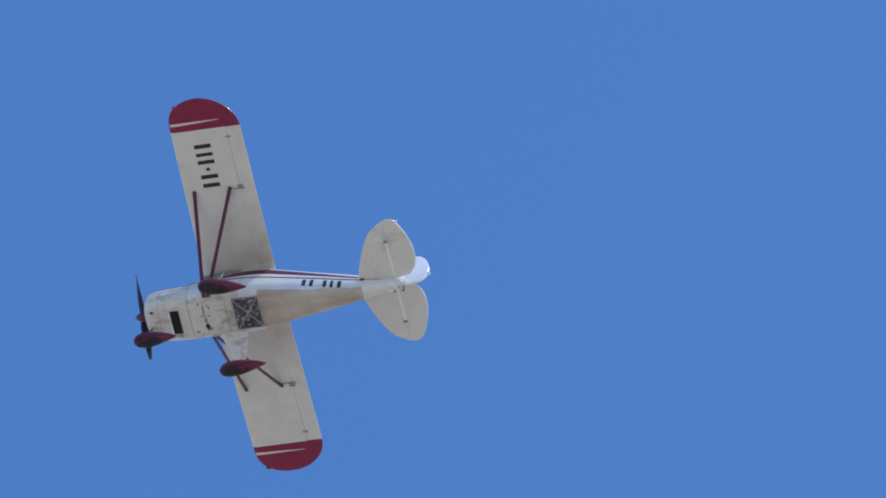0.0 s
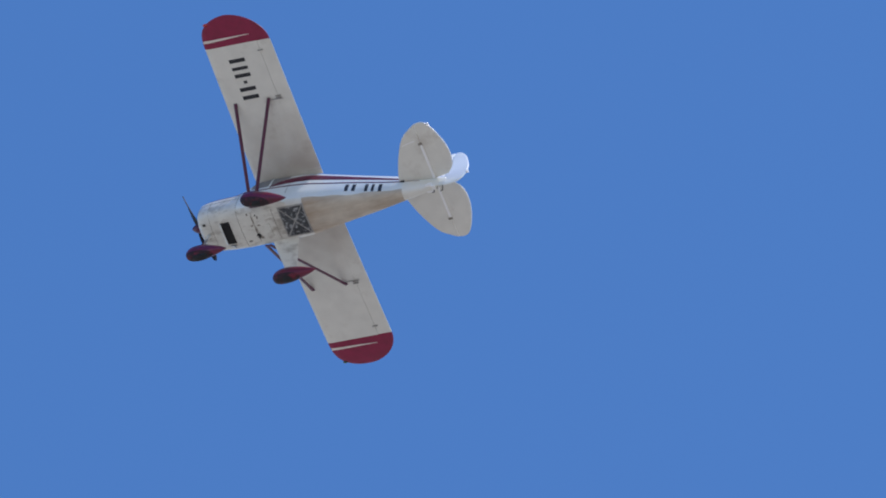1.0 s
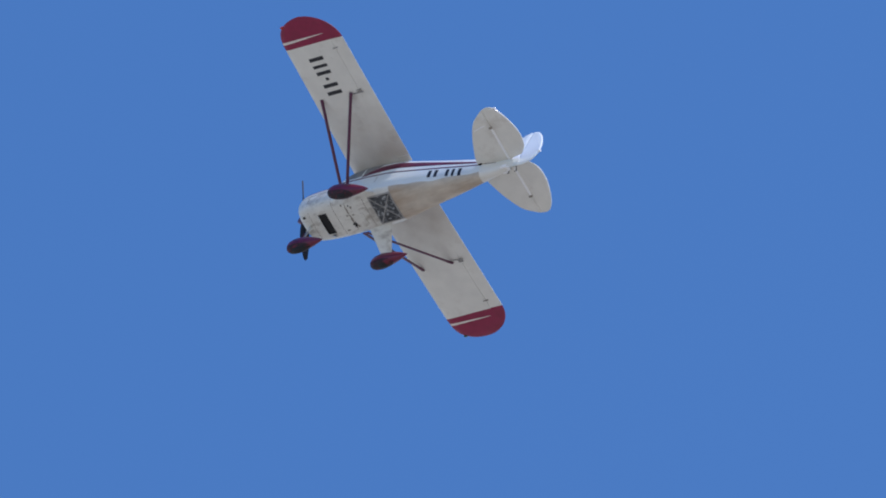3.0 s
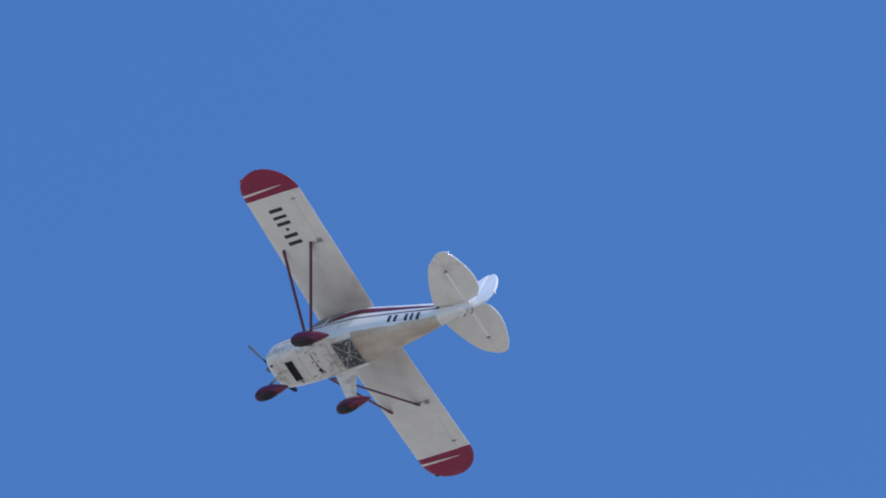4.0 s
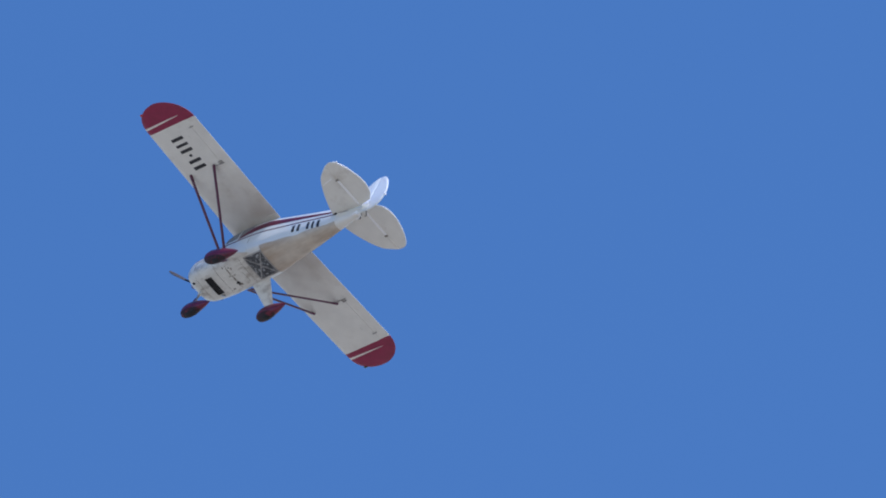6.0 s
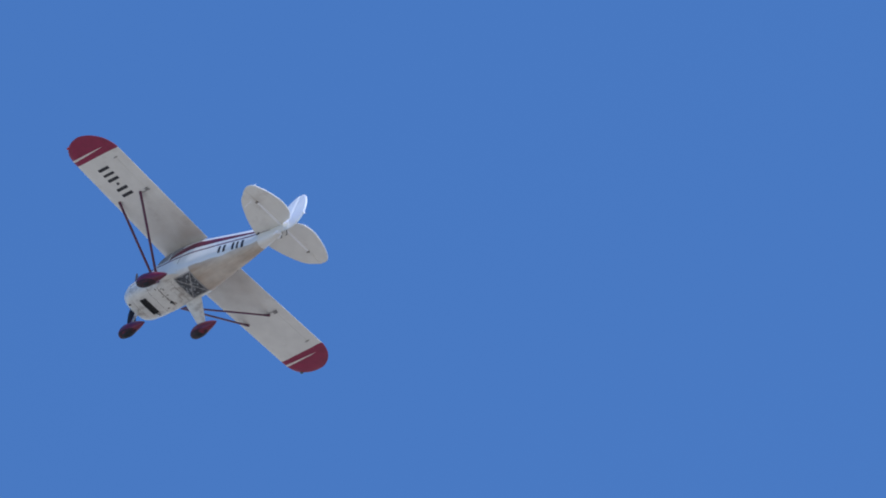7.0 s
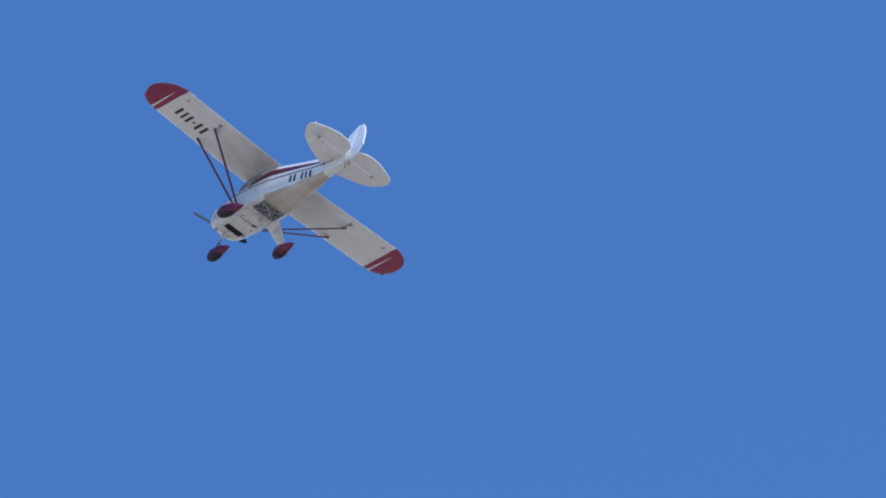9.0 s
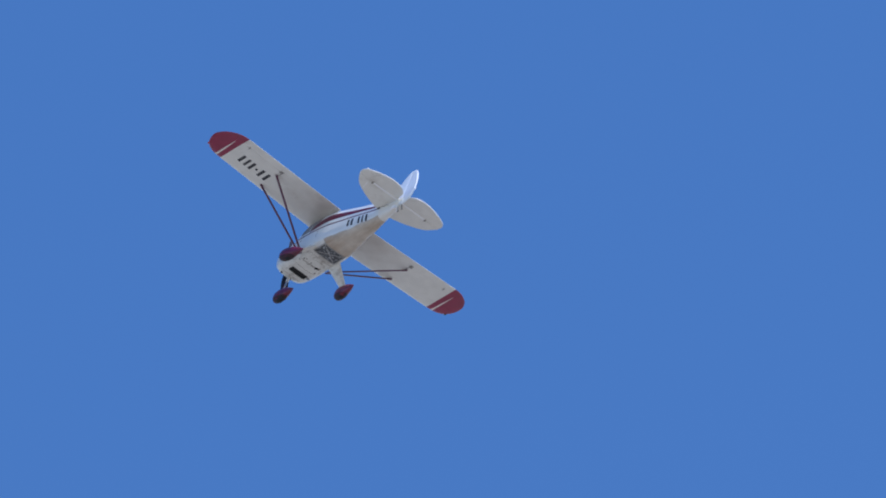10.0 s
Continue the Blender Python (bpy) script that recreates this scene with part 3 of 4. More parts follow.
def smooth_outline(pts, closed=True, n=6):
    """Catmull-Rom curve through the corners."""
    out = []
    m = len(pts)
    for i in range(m if closed else m - 1):
        p = [Vector(pts[(i + k - 1) % m]) if closed else Vector(pts[min(max(i + k - 1, 0), m - 1)]) for k in range(4)]
        for q in range(n):
            u = q / n
            out.append(0.5 * (2 * p[1] + (p[2] - p[0]) * u + (2 * p[0] - 5 * p[1] + 4 * p[2] - p[3]) * u * u + (3 * p[1] - p[0] - 3 * p[2] + p[3]) * u**3))
    if not closed:
        out.append(Vector(pts[-1]))
    return out


TAIL_Z, TAIL_SLOPE = -0.515, 0.17   # height at the leading edge; rise per metre aft


def build_tailplane(plane, side):
    plane_z = lambda x: TAIL_Z - (x + 3.40) * TAIL_SLOPE
    to = lambda x, y, h: Vector((x, side * y, plane_z(x) + h))
    front = smooth_outline([(-3.38, 0.06), (-3.46, 0.40), (-3.62, 0.82), (-3.82, 1.18), (-4.03, 1.35), (-4.16, 1.43)], closed=False)
    bm = bmesh.new()
    plate(bm, [tuple(p) for p in front] + [(-4.16, 0.06)], 0.028, 0.8, to)
    stab = part("stabilizer", bm, FABRIC, plane, "cream rounded tailplane half")
    rear = smooth_outline([(-4.163, 1.43), (-4.30, 1.45), (-4.43, 1.37), (-4.56, 1.12), (-4.66, 0.78), (-4.68, 0.50), (-4.62, 0.26), (-4.48, 0.10)], closed=False)
    bm = bmesh.new()
    plate(bm, [tuple(p) for p in rear] + [(-4.163, 0.06)], 0.024, 0.8, to)
    part("elevator", bm, FABRIC, plane, "cream rounded elevator half")
    # white strip in place of light through the elevator gap, and the bracket at its end
    z = plane_z(-4.16)
    bm = bmesh.new()
    loft(bm, [[to(x, y, h) for x, h in ((-4.138, -0.018), (-4.138, -0.031), (-4.161, -0.034), (-4.184, -0.031), (-4.184, -0.018))] for y in (0.07, 0.5, 0.93)])
    part("gap_light", bm, WIRE, stab, "white strip standing in for light through the elevator gap")
    bm = bmesh.new()
    box(bm, (-4.19, side * 0.95 - 0.022, z - 0.045), (-4.11, side * 0.95 + 0.022, z - 0.01))
    part("hinge_bracket", bm, SEAM, stab)
    # added white bead for the sun's glint on the trailing edge near one tip
    if side == 1:
        at = to(-4.455, 1.365, 0.0)
        bm = bmesh.new()
        bmesh.ops.create_uvsphere(bm, u_segments=12, v_segments=8, radius=0.028, matrix=Matrix.Translation(at))
        part("edge_glint", bm, WIRE, stab, "small white bead standing in for a sun glint")
    # streak of light across the leading edge near the tip, painted as a white line
    if side == 1:
        bm = bmesh.new()
        rows = [[to(x, y + d, -0.031) for d in (-0.012, 0.012)] + [to(x, y + d, -0.015) for d in (0.012, -0.012)] for x, y in ((-3.76, 1.00), (-3.90, 1.03), (-4.05, 1.05))]
        loft(bm, rows)
        part("tip_line", bm, WIRE, stab, "short white line of painted light near the tip")


def build_fin(plane):
    to = lambda x, z, h: Vector((x, h, z))
    front = smooth_outline([(-3.30, -0.22), (-3.62, -0.10), (-3.86, 0.14), (-4.02, 0.38), (-4.17, 0.53), (-4.33, 0.61)], closed=False)
    bm = bmesh.new()
    plate(bm, [tuple(p) for p in front] + [(-4.33, -0.45)], 0.030, 0.8, to)
    fin = part("fin", bm, FIN, plane, "white rounded tail fin")
    rear = smooth_outline([(-4.342, 0.61), (-4.48, 0.60), (-4.63, 0.45), (-4.75, 0.20), (-4.82, -0.05), (-4.82, -0.30), (-4.74, -0.50), (-4.58, -0.60), (-4.44, -0.62)], closed=False)
    bm = bmesh.new()
    plate(bm, [tuple(p) for p in rear] + [(-4.342, -0.60)], 0.026, 0.8, to)
    rudder = part("rudder", bm, FIN, plane, "white rounded rudder")
    bm = bmesh.new()
    tube(bm, (-4.80, 0, -0.22), (-4.87, 0, -0.22), 0.028, 0.028, along=(0, 1, 0))
    part("tail_lamp", bm, WIRE, rudder, "small white tail lamp")
    # fittings under the tail
    for a, b in (((-4.16, -0.09, -0.70), (-4.02, -0.05, -0.60)), ((-4.16, 0.05, -0.70), (-4.02, 0.09, -0.60)), ((-4.22, -0.05, -0.68), (-4.05, 0.05, -0.62))):
        bm = bmesh.new()
        box(bm, a, b)
        part("tail_fitting", bm, WIRE, plane, "pale tail fitting")
    bm = bmesh.new()
    tube(bm, (-4.25, 0.0, -0.62), (-4.30, 0.0, -0.74), 0.012, n=8)
    part("tie_down_ring", bm, SEAM, plane)
    # dark hinge horns under the stern post and root bolts at the tailplane's leading edge
    for x, y, z in ((-4.17, -0.03, -0.70), (-4.36, -0.03, -0.68)):
        bm = bmesh.new()
        tube(bm, (x, y, z + 0.09), (x - 0.02, y - 0.05, z - 0.03), 0.011, 0.011, n=8)
        tube(bm, (x - 0.02, y - 0.05, z - 0.03), (x + 0.03, y - 0.05, z - 0.035), 0.009, 0.009, along=(0, 0, 1), n=8)
        part("hinge_horn", bm, BLACK, plane, "dark bent hinge horn")
    for side in (1, -1):
        bm = bmesh.new()
        box(bm, (-3.53, side * 0.185 - 0.03, -0.555), (-3.45, side * 0.185 + 0.03, -0.495))
        part("root_bolt", bm, BLACK, plane, "dark tailplane root bolt")


def spat_radius(u):
    return max(0.03, max(0.0, 10.0 * (0.2969 * math.sqrt(max(u, 0.0)) - 0.126 * u - 0.3516 * u * u + 0.2843 * u**3 - 0.1015 * u**4)) ** 0.85)


def wheel_pant(parent, at, length, half_w, half_h, name_label, toe=0.0, rise=-0.06):
    """A teardrop spat with a tyre in its open underside."""
    x0, y0, z0 = at
    bm = bmesh.new()
    rings = []
    n = 20
    for q in steps(0.0, 1.0, 22):
        u = (1 - math.cos(math.pi * q)) / 2
        r = spat_radius(u)
        lift, yc = rise * u, y0 + toe * (u - 0.4)
        rings.append([Vector((x0 - length * u, yc + half_w * r * math.cos(a), z0 + lift + half_h * r * math.sin(a) * (1.0 if math.sin(a) > 0 else 0.92))) for a in steps(0, 2 * math.pi * (n - 1) / n, n - 1)])
    loft(bm, rings)
    spat = part("wheel_spat", bm, SPAT, parent, name_label)
    cx = x0 - length * 0.38
    bm = bmesh.new()
    rings = []
    for k in steps(0, 2 * math.pi * 23 / 24, 23):
        c = Vector((cx + 0.16 * math.cos(k), y0, z0 - half_h + 0.195 + 0.16 * math.sin(k)))
        rad = Vector((math.cos(k), 0, math.sin(k)))
        rings.append([c + rad * 0.065 * math.cos(a) + Vector((0, 0.075 * math.sin(a), 0)) for a in steps(0, 2 * math.pi * 9 / 10, 9)])
    rings.append(rings[0])
    loft(bm, rings, cap=False)
    part("tyre", bm, RUBBER, spat, "black tyre low in the spat")
    bm = bmesh.new()
    tube(bm, (cx, y0 - half_w * 0.98, z0 - 0.03), (cx, y0 + half_w * 0.98, z0 - 0.03), 0.03, n=12)
    part("axle", bm, STRUT_RED, spat)
    # dark wheel opening round the tyre, with shade painted over the lower nose
    bm = bmesh.new()
    rings = []
    for x in steps(x0 - 0.012 * length, cx - 0.30, 18):
        u = (x0 - x) / length
        r = spat_radius(u)
        lift, yc = rise * u, y0 + toe * (u - 0.4)
        reach = 0.33 * math.sqrt(max(0.004, 1 - (max(0.0, cx - x) / 0.305) ** 2))
        arc = steps(math.pi * (1.5 - reach), math.pi * (1.5 + reach), 8)
        rings.append([Vector((x, yc + half_w * r * 1.02 * math.cos(a), z0 + lift + half_h * r * 0.945 * math.sin(a))) for a in arc] +
                     [Vector((x, yc + half_w * r * 0.9 * math.cos(a), z0 + lift + half_h * r * 0.8 * math.sin(a))) for a in reversed(arc)])
    loft(bm, rings)
    part("wheel_opening", bm, SPAT_SHADE, spat, "dark wheel opening and painted shade on the nose")
    return spat


def build_gear(plane):
    wheel_pant(plane, (1.30, 0.0, -1.80), 0.92, 0.150, 0.215, "maroon teardrop nose-wheel spat", rise=0.04)
    bm = bmesh.new()
    tube(bm, (0.97, 0, -1.08), (1.02, 0, -1.68), 0.030, 0.026, along=(1, 0, 0))
    leg = part("nose_leg", bm, STEEL, plane, "grey oleo nose leg")
    bm = bmesh.new()
    tube(bm, (0.97, 0, -1.08), (0.985, 0, -1.28), 0.045, 0.042)
    part("oleo_sleeve", bm, COWL, leg)
    for s in (1, -1):
        bm = bmesh.new()
        tube(bm, (0.99, s * 0.04, -1.42), (1.02, s * 0.06, -1.66), 0.013, n=8)
        part("fork", bm, STRUT_RED, leg)
    for side in (1, -1):
        wheel_pant(plane, (-0.31, side * 0.97, -1.61), 1.05, 0.155, 0.215, "maroon teardrop main-wheel spat", toe=-side * 0.09)
        # broad white leg fairing from the belly to the wheel
        bm = bmesh.new()
        rings = []
        for q in steps(0, 1, 8):
            y, z = 0.40 + 0.50 * q, -0.99 - 0.52 * q
            lead, trail = -0.32 - 0.28 * q, -0.96 + 0.08 * q
            c, mid, th = (lead - trail) / 2, (lead + trail) / 2, 0.045 - 0.012 * q
            ring = []
            for k in range(18):
                a = 2 * math.pi * k / 18
                ring.append(Vector((mid + c * math.cos(a), side * (y + th * 0.72 * math.sin(a)), z + th * 0.69 * math.sin(a))))
            rings.append(ring)
        loft(bm, rings)
        part("gear_leg", bm, COWL, plane, "broad cream fabric-covered gear leg")


def build_belly_fittings(plane):
    bm = bmesh.new()
    box(bm, (-0.46, -0.26, -1.115), (-0.36, 0.04, -1.08))
    part("belly_hatch", bm, COWL, plane)
    for x, y in ((-0.10, -0.17), (-0.20, 0.30)):
        bm = bmesh.new()
        z = belly_z(x, y)
        tube(bm, (x, y, z + 0.02), (x - 0.008, y, z - 0.045), 0.014, ends=(1.0, 0.6), n=10)
        part("fuel_drain", bm, BLACK, plane, "small sooty drain stub")
    # oily soot smeared along the cabin joint, thin and ragged
    rng = random.Random(5)
    for x, y, rx, ry in ((-0.115, 0.16, 0.016, 0.13), (-0.125, -0.03, 0.020, 0.10), (-0.14, -0.20, 0.050, 0.090), (-0.19, -0.25, 0.036, 0.045),
                         (-0.06, 0.06, 0.030, 0.022), (-0.21, 0.05, 0.040, 0.016), (-0.24, 0.24, 0.022, 0.030), (-0.03, 0.34, 0.018, 0.028), (0.10, -0.30, 0.045, 0.016)):
        bm = bmesh.new()
        rim = []
        for i in range(20):
            k = i * math.tau / 20
            j = rng.uniform(0.55, 1.35)
            rim.append((x + rx * j * math.cos(k), y + ry * j * math.sin(k)))
        loft(bm, [[Vector((px, py, belly_z(px, py) + d)) for px, py in rim] for d in (0.004, -0.008)])
        part("oil_patch", bm, BLACK if rx > 0.035 and ry > 0.05 else SEAM, plane, "ragged oily soot patch")
    for x in (-0.12, -0.60):
        part("belly_seam", belly_patch(bmesh.new(), [x - 0.005, x + 0.005], -0.47, 0.47, proud=0.007), SEAM, plane)


def build_aeroplane():
    plane = new("light_aeroplane")
    plane.empty_display_size = 0.5
    tagged(plane, "white and maroon high-wing light aeroplane climbing with fixed gear", "aeroplane")
    body = build_fuselage(plane)
    build_cowl(plane)
    build_belly_window(plane)
    prop = build_propeller(plane)
    wings = {}
    for side in (1, -1):
        wings[side] = build_wing(plane, side)
        build_struts(plane, side)
        build_tailplane(plane, side)
    build_fin(plane)
    build_gear(plane)
    build_belly_fittings(plane)
    build_markings(wings[1], body)
    return plane, prop


# ---- thistledown drifting past ----
FLUFF = material("white_down", (0.90, 0.90, 0.90), 0.8, grain=(300.0, 0.1))
SEED = material("brown_seed", (0.16, 0.10, 0.05), 0.7, grain=(300.0, 0.2))


def build_fluff():
    thing = new("seed_fluff")
    tagged(thing, "tiny white thistledown seed drifting in the air", "seed fluff", group="drifting seed fluff")
    rnd = random.Random(11)
    bm = bmesh.new()
    for k in range(90):
        d = Vector((rnd.gauss(0, 1), rnd.gauss(0, 1), rnd.gauss(0.4, 0.8))).normalized()
        tube(bm, (0, 0, 0), d * rnd.uniform(0.003, 0.0065), 0.00030, ends=(1.0, 0.4), along=(d.y, d.z, d.x), n=3)
    part("plume", bm, FLUFF, thing, "white radiating hairs")
    bm = bmesh.new()
    tube(bm, (0, 0, -0.0045), (0, 0, -0.0005), 0.0006, ends=(0.5, 1.0), n=6)
    part("seed", bm, SEED, thing)
    return thing


build_ground()
aeroplane, propeller = build_aeroplane()
down = build_fluff()
# start and steady drift of each seed, in metres and metres per second
DRIFT = [((8.099, -31.17, 10.742), (0.7473, 2.4268, 0.6388)), ((10.571, -16.871, 12.444), (-0.2205, 1.0295, 0.9084)),
         ((7.237, -21.947, 13.324), (0.6892, 2.2724, 1.0653)), ((8.341, -15.31, 12.39), (-0.4125, 1.2862, 1.1434))]
seeds = [down] + [copy_thing(down, pose(*p)) for p, v in DRIFT[1:]]


